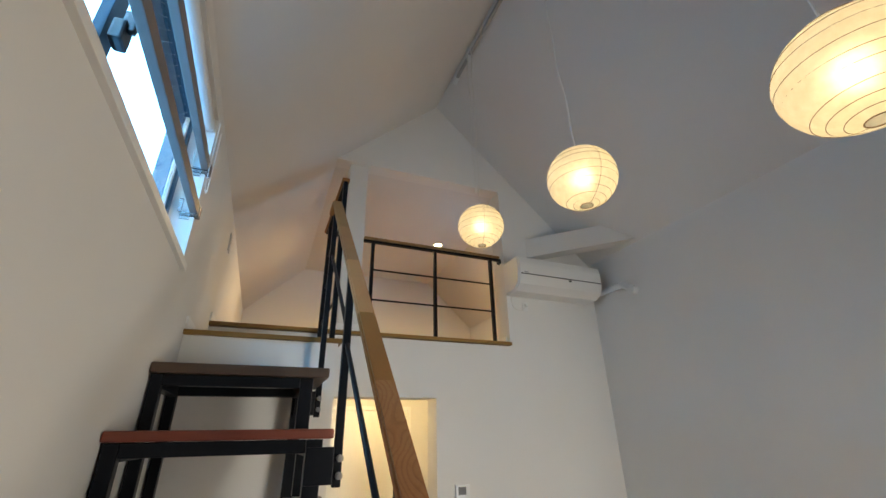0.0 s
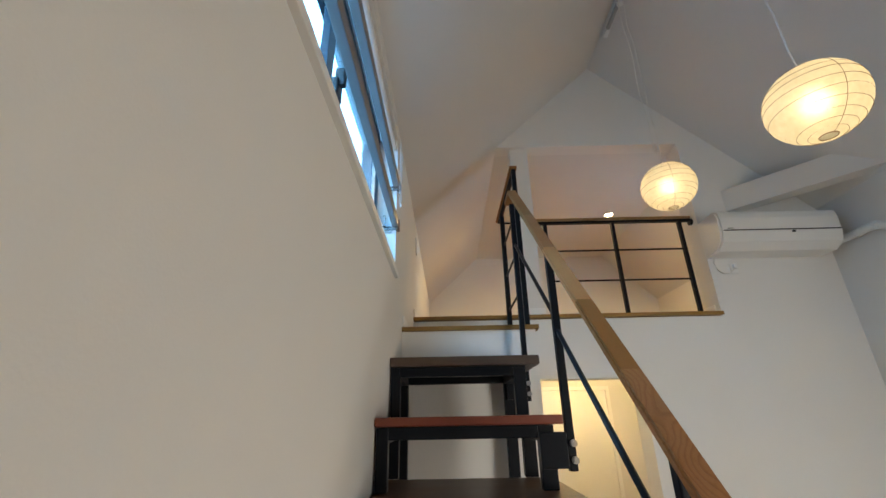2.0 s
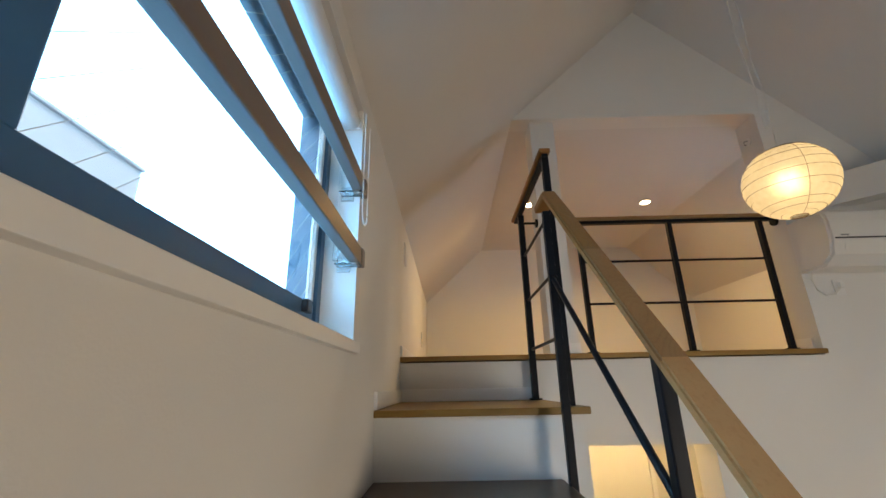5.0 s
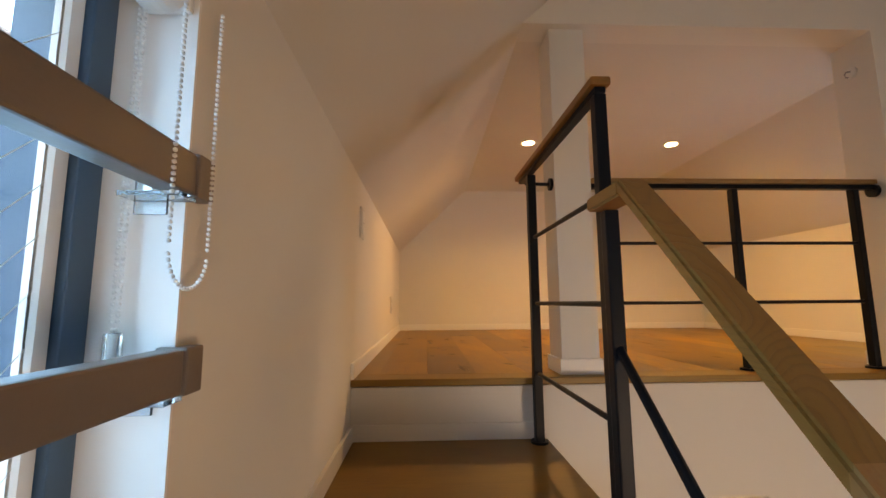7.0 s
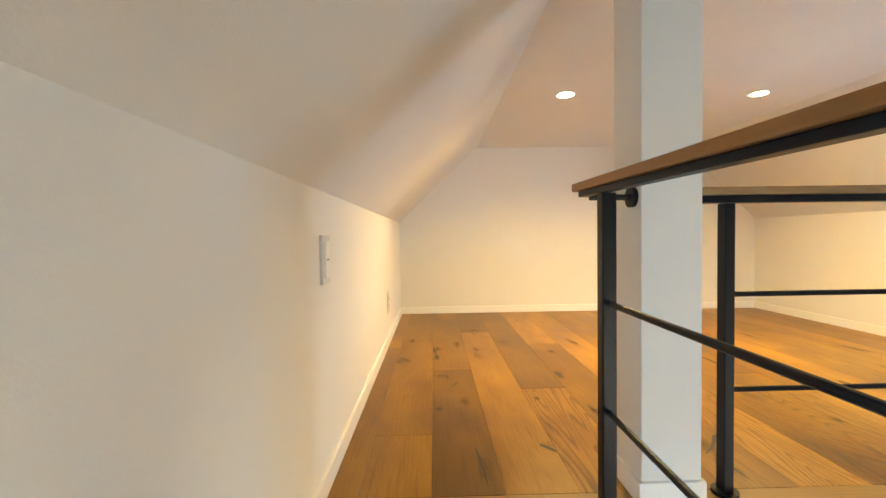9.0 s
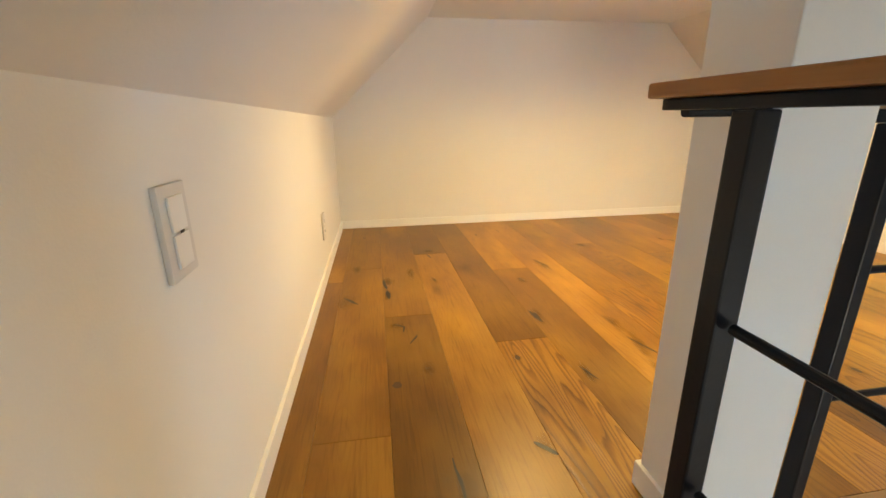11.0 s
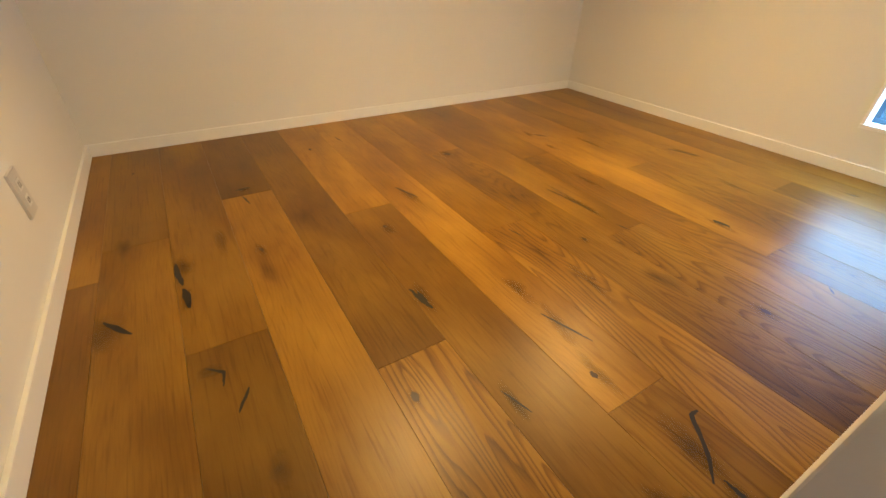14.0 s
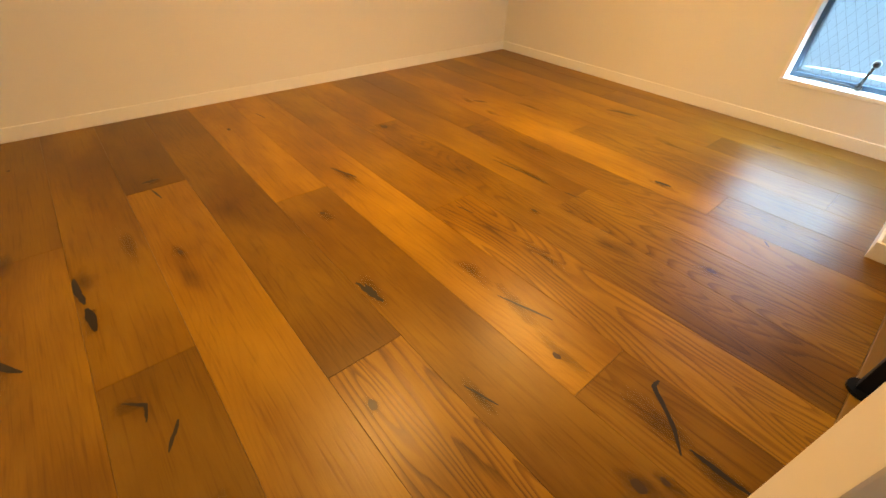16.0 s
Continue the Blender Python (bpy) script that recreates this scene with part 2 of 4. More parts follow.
GREY = plain("grey_plastic", (0.28, 0.29, 0.30), 0.4)
TRACKGREY = plain("pale_grey_metal", (0.42, 0.42, 0.41), 0.4, 0.3)
DARK = plain("dark_plastic", (0.02, 0.02, 0.022), 0.35)
# dark frame metal; the sky's blue glare on it is put into the colour
ALU_DARK = plain("sky_tinted_dark_aluminium", (0.040, 0.110, 0.185), 0.4, 0.0)
ALU_BROWN = plain("bronze_aluminium", (0.20, 0.165, 0.15), 0.42, 0.2, grain=140.0)
FILLER = plain("dark_knot_filler", (0.018, 0.012, 0.008), 0.4)
SPLIT = plain("brown_wood_crack", (0.055, 0.026, 0.010), 0.45)
STAIN, st, sb = material("dark_wood_around_knots", 0.4)
sv = coords(st)
sn = node(st, "ShaderNodeTexNoise", Scale=2.2, Detail=3.0)
st.links.new(coords(st, spread=29.0), sn.inputs["Vector"])
away = st.nodes.new("ShaderNodeVectorMath")
away.operation = "LENGTH"
st.links.new(sv, away.inputs[0])
ragged = node(st, "ShaderNodeMath")
ragged.operation = "MULTIPLY_ADD"
ragged.inputs[1].default_value = 0.9
st.links.new(sn.outputs["Fac"], ragged.inputs[0])
st.links.new(away.outputs["Value"], ragged.inputs[2])
sr = ramp(st, ragged.outputs[0], [(0.35, (0.62,) * 3), (0.60, (0.30,) * 3), (0.92, (0.0,) * 3)])
st.links.new(sr.outputs[0], sb.inputs["Alpha"])
sb.inputs["Base Color"].default_value = (0.045, 0.019, 0.005, 1)
CORD = plain("white_cord", (0.75, 0.73, 0.68), 0.6)
GLASS, gt, gb = material("window_glass", 0.02)
gb.inputs["Transmission Weight"].default_value = 1.0
gb.inputs["IOR"].default_value = 1.45
gb.inputs["Base Color"].default_value = (0.93, 0.97, 0.98, 1)
CLEAR, ct, cb = material("clear_acrylic", 0.08)
cb.inputs["Transmission Weight"].default_value = 1.0
cb.inputs["Base Color"].default_value = (0.92, 0.96, 0.97, 1)
FROST, ft, fb = material("frosted_wired_glass", 0.35)
fb.inputs["Transmission Weight"].default_value = 1.0
fb.inputs["Base Color"].default_value = (0.62, 0.76, 0.84, 1)
fn = node(ft, "ShaderNodeTexVoronoi", Scale=90.0)
ft.links.new(coords(ft), fn.inputs["Vector"])
bump(ft, fb, fn.outputs["Distance"], 0.5, 0.003)
PAPER, pt, pb = material("lantern_paper", 0.8)
pf = node(pt, "ShaderNodeTexNoise", Scale=45.0, Detail=6.0)
pt.links.new(coords(pt), pf.inputs["Vector"])
pr = ramp(pt, pf.outputs["Fac"], [(0.3, (0.80, 0.73, 0.55)), (0.7, (0.89, 0.83, 0.67))])
tl = pt.nodes.new("ShaderNodeBsdfTranslucent")
rf = node(pt, "ShaderNodeBsdfRefraction", Roughness=0.9, IOR=1.2)
mx = node(pt, "ShaderNodeMixShader", Fac=0.72)
mx2 = node(pt, "ShaderNodeMixShader", Fac=0.17)
pt.links.new(pr.outputs[0], pb.inputs["Base Color"])
pt.links.new(pr.outputs[0], tl.inputs["Color"])
pt.links.new(pr.outputs[0], rf.inputs["Color"])
pt.links.new(pb.outputs[0], mx.inputs[1])
pt.links.new(tl.outputs[0], mx.inputs[2])
pt.links.new(mx.outputs[0], mx2.inputs[1])
pt.links.new(rf.outputs[0], mx2.inputs[2])
pt.links.new(mx2.outputs[0], pt.nodes["Material Output"].inputs["Surface"])
RIB = plain("bamboo_rib", (0.26, 0.17, 0.08), 0.7)
BULB = glowing("lit_bulb", (1.0, 0.78, 0.47), 7.0)
LED = glowing("lit_led", (1.0, 0.80, 0.52), 25.0)

# ---- mesh helpers ----


def part(name, bm, mat, parent=None, label="", smooth=False):
    me = bpy.data.meshes.new(name)
    bmesh.ops.recalc_face_normals(bm, faces=bm.faces)
    bm.to_mesh(me)
    bm.free()
    me.materials.append(mat)
    if smooth:
        for p in me.polygons:
            p.use_smooth = True
    ob = new(name, me)
    if parent is not None:
        ob.parent = parent
    return tagged(ob, label)


def box(bm, x0, x1, y0, y1, z0, z1, bevel=0.0):
    g = bmesh.ops.create_cube(bm, size=1, matrix=Matrix.Translation(((x0 + x1) / 2, (y0 + y1) / 2, (z0 + z1) / 2)) @ Matrix.Diagonal((x1 - x0, y1 - y0, z1 - z0, 1)))
    if bevel:
        es = {e for v in g["verts"] for e in v.link_edges}
        bmesh.ops.bevel(bm, geom=list(es), offset=bevel, segments=2, affect="EDGES", profile=0.6)
    return bm


def boxes(*rows, bevel=0.0):
    bm = bmesh.new()
    for r in rows:
        box(bm, *r, bevel=bevel)
    return bm


def prism(bm, poly, d):
    """A polygon in space, thickened by the vector d."""
    a = [bm.verts.new(p) for p in poly]
    b = [bm.verts.new(Vector(p) + Vector(d)) for p in poly]
    n = len(a)
    bm.faces.new(a)
    bm.faces.new(b[::-1])
    for i in range(n):
        bm.faces.new((a[i], b[i], b[(i + 1) % n], a[(i + 1) % n]))
    return bm


def rod(bm, a, b, r, segs=12):
    a, b = Vector(a), Vector(b)
    m = Matrix.Translation((a + b) / 2) @ (b - a).to_track_quat("Z", "Y").to_matrix().to_4x4()
    bmesh.ops.create_cone(bm, cap_ends=True, segments=segs, radius1=r, radius2=r, depth=(b - a).length, matrix=m)
    return bm


def sweep(name, points, r, mat, parent=None, label="", cyclic=False):
    """A round cord or wire through points, as a mesh."""
    bm = bmesh.new()
    rings = []
    pts = [Vector(p) for p in points]
    for i, p in enumerate(pts):
        t = (pts[min(i + 1, len(pts) - 1)] - pts[max(i - 1, 0)]).normalized()
        q = t.to_track_quat("Z", "Y")
        rings.append([bm.verts.new(p + q @ Vector((r * math.cos(a), r * math.sin(a), 0))) for a in (k * math.tau / 7 for k in range(7))])
    for u, v in zip(rings, rings[1:]):
        for k in range(7):
            bm.faces.new((u[k], u[(k + 1) % 7], v[(k + 1) % 7], v[k]))
    return part(name, bm, mat, parent, label, smooth=True)


def thing(name, label, category, place=(0, 0, 0), group="", kind=""):
    ob = new(name)
    ob.empty_display_size = 0.05
    ob.matrix_world = Matrix.Translation(place)
    return tagged(ob, label, category, group, kind)


def setting(name, bm, mat, label, category):
    return tagged(part(name, bm, mat), label, category, kind="structure")


def at(parent, ob):
    """Keep ob's mesh, given in world metres, in place under a moved parent."""
    ob.matrix_parent_inverse = parent.matrix_basis.inverted()
    return ob


def pierced(x0, x1, ys, zs):
    """A wall from x0 to x1 with one opening, as a single piece; ys and zs give its ends and the opening's."""
    bm = bmesh.new()
    v = [[bm.verts.new((x0, y, z)) for z in zs] for y in ys]
    faces = [bm.faces.new((v[i][j], v[i + 1][j], v[i + 1][j + 1], v[i][j + 1])) for i in range(3) for j in range(3) if (i, j) != (1, 1)]
    out = bmesh.ops.extrude_face_region(bm, geom=faces, use_keep_orig=True)
    bmesh.ops.translate(bm, verts=[e for e in out["geom"] if isinstance(e, bmesh.types.BMVert)], vec=(x1 - x0, 0, 0))
    return bm


# ---- the shell ----
WY0, WY1, WZ0, WZ1 = -2.68, -1.034, 2.387, 3.08      # stair window
T = 0.15
FY1_ = 0.19
setting("wall_left", pierced(-T, 0, (YB, WY0, WY1, 2.7), (0, WZ0, WZ1, KNEE + 0.15)),
        WALL, "white papered side wall with a low strip window", "wall")
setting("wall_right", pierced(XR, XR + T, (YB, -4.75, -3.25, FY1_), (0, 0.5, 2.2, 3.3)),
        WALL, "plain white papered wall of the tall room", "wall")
setting("wall_back", boxes((-T, XR + T, YB - T, YB, 0, 4.7)), WALL, "plain white end wall of the tall room", "wall")
setting("floor", boxes((-T, XR + T, YB - T, 2.7, -0.05, GROUND)), OAK, "oiled oak floor of the tall room", "floor").color = (0.5, 0.5, 0, 1)

# unseen panel added behind the side opening to keep the blue sky out
curtain = thing("curtain", "unseen white panel added to keep sky light out of the side opening", "curtain", (XR + 0.1, -4.0, 0.5))
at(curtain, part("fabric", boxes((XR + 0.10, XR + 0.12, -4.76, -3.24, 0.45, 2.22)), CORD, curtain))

# gable wall under and over the loft's open front
DX0, DX1, DZ = 0.70, 1.455, 2.004
FY0, FY1 = 0.02, 0.19
g = boxes((0, DX0, FY0, FY1, 0, L - 0.03), (DX1, XR, FY0, FY1, 0, L - 0.03), (DX0, DX1, FY0, FY1, DZ, L - 0.03), (2.075, XR, FY0, FY1, L - 0.03, FLAT))
prism(g, [((FLAT - KNEE) / SLOPE, FY0, FLAT), (XR, FY0, FLAT), (XR, FY0, 4.75), (RIDGE_X, FY0, RIDGE_Z + 0.06), ((FLAT - KNEE) / SLOPE, FY0, FLAT + 0.05)], (0, 0.12, 0))
setting("wall_front", g, WALL, "white gable wall with the loft opening over a doorway", "wall")
setting("wall_loft_back", boxes((-T, XR + T, 2.545, 2.7, L - 0.3, 4.0)), WALL, "white papered end wall of the loft", "wall")

# right loft wall
RW0, RW1, RZ0, RZ1 = 0.25, 0.800, 2.640, 3.02
setting("wall_loft_right", pierced(XR, XR + T, (0.19, RW0, RW1, 2.7), (L - 0.3, RZ0, RZ1, 3.3)),
        WALL, "low white loft wall with a small hinged window", "wall")

# ceilings
EAVE_R = 3.17
bm = bmesh.new()
prism(bm, [(0, YB, KNEE), (0, 2.55, KNEE), (RIDGE_X, 2.55, RIDGE_Z), (RIDGE_X, YB, RIDGE_Z)], (-0.09, 0, 0.1))
setting("ceiling_left", bm, CEIL, "white sloping ceiling over the stairs and loft", "ceiling")
bm = bmesh.new()
prism(bm, [(RIDGE_X, YB, RIDGE_Z), (RIDGE_X, FY0, RIDGE_Z), (XR, FY0, EAVE_R), (XR, YB, EAVE_R)], (0.09, 0, 0.1))
setting("ceiling_right", bm, CEIL, "white sloping ceiling of the tall room", "ceiling")
bm = bmesh.new()
prism(bm, [(XR, 0.14, EAVE_R), (XR, 2.55, EAVE_R), (XR - 0.70, 2.55, EAVE_R + 0.70 * SLOPE), (XR - 0.70, 0.14, EAVE_R + 0.70 * SLOPE)], (0.09, 0, 0.1))
setting("ceiling_loft_slope", bm, CEIL, "white sloping loft ceiling over the low wall", "ceiling")
setting("ceiling_loft", boxes(((FLAT - KNEE) / SLOPE - 0.02, XR - 0.60, FY1 - 0.05, 2.55, FLAT, FLAT + 0.08)), CEIL, "flat white loft ceiling with downlights", "ceiling")
setting("loft_slab", boxes((0, XR, FY1, 2.545, L - 0.22, L - 0.016)), WALL, "white loft deck over the hall", "slab")

# hall behind the doorway
setting("wall_hall", boxes((0.0, 0.28, FY1, 1.25, 0, L - 0.22), (1.95, 2.05, FY1, 1.25, 0, L - 0.22), (0.28, 1.95, 1.15, 1.25, 0, L - 0.22)),
        WALL, "warmly lit white hall walls seen through the doorway", "wall")

# ---- skirting and trim ----
setting("baseboard", boxes((0, 0.011, 0.0, 2.545, L, L + 0.055), bevel=0.002), TRIM, "slim white skirting along the loft side wall", "skirting")
setting("baseboard", boxes((0.011, XR - 0.011, 2.534, 2.545, L, L + 0.055), bevel=0.002), TRIM, "slim white skirting along the loft end wall", "skirting")
setting("baseboard", boxes((XR - 0.011, XR, 0.20, 2.545, L, L + 0.055), bevel=0.002), TRIM, "slim white skirting under the loft window", "skirting")
setting("baseboard", boxes((2.065, 2.075, FY0 + 0.045, FY1 + 0.009, L, L + 0.055), (2.075, XR - 0.009, FY1, FY1 + 0.009, L, L + 0.055), bevel=0.002), TRIM, "white skirting round the loft opening's end", "skirting")
setting("baseboard", boxes((0, 0.011, -0.70, 0.01, 2.213, 2.268), (0.009, 0.66, FY0 - 0.009, FY0, 2.213, 2.268), bevel=0.002), TRIM, "white skirting round the box step", "skirting")
setting("nosing", boxes((0, 2.08, 0.0, 0.104, L - 0.024, L), bevel=0.003), OAK_X, "oak edge strip of the loft floor", "trim")

# ---- post ----
post = thing("post", "square white post at the loft's open edge", "post", (0.815, 0.12, L))
at(post, part("shaft", boxes((0.754, 0.896, 0.052, 0.198, L, FLAT), bevel=0.003), WALL, post))
at(post, part("skirting", boxes((0.746, 0.904, 0.044, 0.206, L, L + 0.055), bevel=0.002), TRIM, post, "white skirting collar"))

# ---- box step ----
bs = thing("box_step", "white boxed top step with an oak tread", "step", (0.33, -0.35, 0))
at(bs, part("body", boxes((0, 0.665, -0.685, FY0, GROUND, 2.189)), WALL, bs))
at(bs, part("tread", boxes((0, 0.681, -0.704, FY0, 2.189, 2.211), bevel=0.003), OAK_X, bs, "oiled oak tread"))

# ---- steel stairs ----
stairs = thing("staircase", "black steel open staircase with mixed wooden treads", "stairs", (0.3, -1.5, 0))
TREADS = [(-1.122, -0.687, 2.008, 0.036, 0.578, WALNUT, "dark walnut tread"), (-1.425, -1.02, 1.792, 0.027, 0.566, REDWOOD, "red-stained wooden tread"),
          (-1.74, -1.11, 1.590, 0.036, 0.585, CHESTNUT, "brown-stained wooden tread")]
for i in range(1, 7):
    TREADS.append((-1.74 - 0.29 * i, -1.70 - 0.29 * (i - 1), 1.590 - 0.213 * i, 0.036, 0.585, (WALNUT, CHESTNUT, REDWOOD)[i % 3], "stained wooden tread"))
for i, (y, back, z, thick, w, mat, lab) in enumerate(TREADS):
    at(stairs, part("tread", boxes((0.002, w, y, back, z - thick, z), bevel=0.006), mat, stairs, lab))
    low = TREADS[i + 1][2] if i + 1 < len(TREADS) else GROUND
    under = z - thick - 0.001
    rear = back - 0.09
    inset = 0.100 if i == 0 else 0.074
    for x0, x1 in ((0.006, 0.042), (w - inset, w - inset + 0.046)):
        at(stairs, part("leg", boxes((x0, x1, y + 0.018, y + 0.058, low, under), bevel=0.003), STEEL, stairs))
        at(stairs, part("leg", boxes((x0, x1, rear, rear + 0.04, GROUND if i == 0 else low, under), bevel=0.003), STEEL, stairs))
        at(stairs, part("side_bar", boxes((x0, x1, y + 0.0585, rear - 0.0005, under - 0.045, under), bevel=0.003), STEEL, stairs))
    at(stairs, part("crossbar", boxes((0.0425, w - inset - 0.0005, y + 0.02, y + 0.055, under - 0.036, under), bevel=0.003), STEEL, stairs))
    at(stairs, part("crossbar", boxes((0.0425, w - inset - 0.0005, rear + 0.002, rear + 0.038, under - 0.040, under), bevel=0.003), STEEL, stairs))

# ---- stair balustrade ----
bal = thing("stair_railing", "black steel stair railing with a pale finger-jointed wooden handrail", "railing", (0.6, -1.4, 1.6))


def slope_z(y):
    return 2.867 + 0.949 * (y + 0.885)


def lean(y):
    """The rail runs slightly closer to the wall towards its foot."""
    return -0.004 * min(0.0, y + 1.0)


def sloping(y0, y1, x, width, over, under):
    """A bar that follows the rail's slope, from over to under metres below its top line."""
    bm = bmesh.new()
    prism(bm, [(x + lean(y0), y0, slope_z(y0) - under), (x + lean(y0), y0, slope_z(y0) - over), (x + lean(y1), y1, slope_z(y1) - over), (x + lean(y1), y1, slope_z(y1) - under)], (width, 0, 0))
    return bm


def hand_segment(y0, y1, mat, label):
    bm = sloping(y0, y1, 0.549, 0.046, 0.0, 0.026)
    bmesh.ops.bevel(bm, geom=[e for e in bm.edges if abs(e.verts[0].co.y - e.verts[1].co.y) > 0.05], offset=0.004, segments=2, affect="EDGES")
    return at(bal, part("handrail", bm, mat, bal, label))


cuts = [-0.885, -1.197, -1.467, -1.733, -1.936, -2.20, -2.42, -2.6]
for i, (a, c) in enumerate(zip(cuts, cuts[1:])):
    brown = i in (0, 3)
    hand_segment(a, c, RAILBROWN if brown else RAILWOOD, "brown wooden handrail length" if brown else "pale wooden handrail length")
bm = bmesh.new()
prism(bm, [(0.549, -0.8855, 2.865), (0.549, -0.765, 2.865), (0.549, -0.765, 2.841), (0.549, -0.8855, 2.841)], (0.046, 0, 0))
bmesh.ops.bevel(bm, geom=list(bm.edges), offset=0.003, segments=2, affect="EDGES")
at(bal, part("handrail_end", bm, RAILBROWN, bal, "level end of the handrail"))
for a, c in ((-0.885, -1.0), (-1.0, -2.6)):
    at(bal, part("rail_bar", sloping(a, c, 0.561, 0.028, 0.027, 0.036), STEEL, bal))
for y, zb, zt in ((-0.78, 1.85, 2.8405), (-1.40, 1.638, slope_z(-1.40) - 0.036), (-2.03, 1.235, slope_z(-2.03) - 0.036)):
    k = lean(y)
    at(bal, part("upright", boxes((0.571 + k, 0.595 + k, y - 0.012, y + 0.012, zb, zt), bevel=0.003), STEEL, bal))
    plate = at(bal, part("side_plate", boxes((0.49 + k, 0.570 + k, y - 0.018, y + 0.018, zb + 0.008, zb + 0.105), bevel=0.003), STEEL, bal, "black fixing plate"))
    for dz in (0.03, 0.075):
        bm = bmesh.new()
        rod(bm, (0.586 + k, y - 0.018, zb + dz), (0.586 + k, y - 0.030, zb + dz), 0.010, 14)
        rod(bm, (0.586 + k, y - 0.030, zb + dz), (0.586 + k, y - 0.034, zb + dz), 0.006, 6)
        at(plate, part("bolt", bm, BOLT, plate, "shiny zinc bolt"))
for y0, z0, y1, z1 in ((-0.785, 2.605, -1.395, 2.09), (-1.405, 2.045, -2.03, 1.515)):
    bm = bmesh.new()
    rod(bm, (0.584 + lean(y0), y0, z0), (0.584 + lean(y1), y1, z1), 0.0075)
    at(bal, part("rod", bm, STEEL, bal))

# ---- landing rail beside the box step ----
lr = thing("landing_railing", "black steel landing railing with a slim wooden cap", "railing", (0.66, -0.3, 2.213))
at(lr, part("cap", boxes((0.613, 0.657, -0.663, 0.112, 3.143, 3.162), bevel=0.004), RAILBROWN, lr, "slim wooden rail cap"))
at(lr, part("top_bar", boxes((0.624, 0.648, -0.655, 0.095, 3.129, 3.1425), bevel=0.002), STEEL, lr))
for ob in lr.children:
    for v in ob.data.vertices:
        v.co.z += 0.0155 * (v.co.y + 0.663)
at(lr, part("upright", boxes((0.626, 0.656, -0.042, -0.012, 2.211, 3.138), bevel=0.003), STEEL, lr))
at(lr, part("upright", boxes((0.624, 0.650, -0.652, -0.624, 2.211, 3.1285), bevel=0.003), STEEL, lr))
bm = bmesh.new()
rod(bm, (0.642, -0.025, 2.211), (0.642, -0.025, 2.219), 0.030, 24)
at(lr, part("foot_plate", bm, STEEL, lr, "round black foot plate"))
bm = bmesh.new()
rod(bm, (0.647, 0.082, 3.139), (0.750, 0.088, 3.139), 0.007)
rod(bm, (0.743, 0.088, 3.139), (0.7535, 0.088, 3.139), 0.024, 24)
at(lr, part("wall_fixing", bm, STEEL, lr, "round black flange on the post"))
for z in (2.908, 2.677, 2.44):
    bm = bmesh.new()
    rod(bm, (0.642, -0.05, z), (0.642, -0.63, z), 0.0065)
    at(lr, part("rod", bm, STEEL, lr))

# ---- loft front rail ----
fr = thing("loft_railing", "black steel loft railing with a slim wooden cap", "railing", (1.45, 0.05, L))
at(fr, part("cap", boxes((0.904, 2.062, 0.060, 0.114, 3.140, 3.159), bevel=0.004), RAILWOOD_X, fr, "slim wooden rail cap"))
at(fr, part("top_bar", boxes((0.8965, 2.066, 0.072, 0.102, 3.122, 3.1395), bevel=0.002), STEEL, fr))
for x in (0.976, 1.480, 1.980):
    post_ = at(fr, part("upright", boxes((x - 0.012, x + 0.012, 0.072, 0.102, L + 0.008, 3.1215), bevel=0.003), STEEL, fr))
    bm = bmesh.new()
    rod(bm, (x, 0.087, L + 0.001), (x, 0.087, L + 0.009), 0.030, 24)
    at(post_, part("foot_plate", bm, STEEL, post_, "round black foot plate"))
for z in (2.905, 2.675):
    bm = bmesh.new()
    rod(bm, (0.976, 0.087, z), (1.980, 0.087, z), 0.0065)
    at(fr, part("rod", bm, STEEL, fr))
bm = bmesh.new()
rod(bm, (2.060, 0.087, 3.118), (2.0745, 0.087, 3.118), 0.026, 24)
at(fr, part("wall_fixing", bm, STEEL, fr, "round black flange on the wall"))

# ---- stair window ----
win = thing("window_1", "dark aluminium sliding window in a white reveal", "window", (-0.1, -1.88, WZ0), kind="structure")
FX0, FX1, GX = -0.176, -0.089, -0.108


def wpart(name, *rows, mat=ALU_DARK, label="", bevel=0.002):
    return at(win, part(name, boxes(*rows, bevel=bevel), mat, win, label))


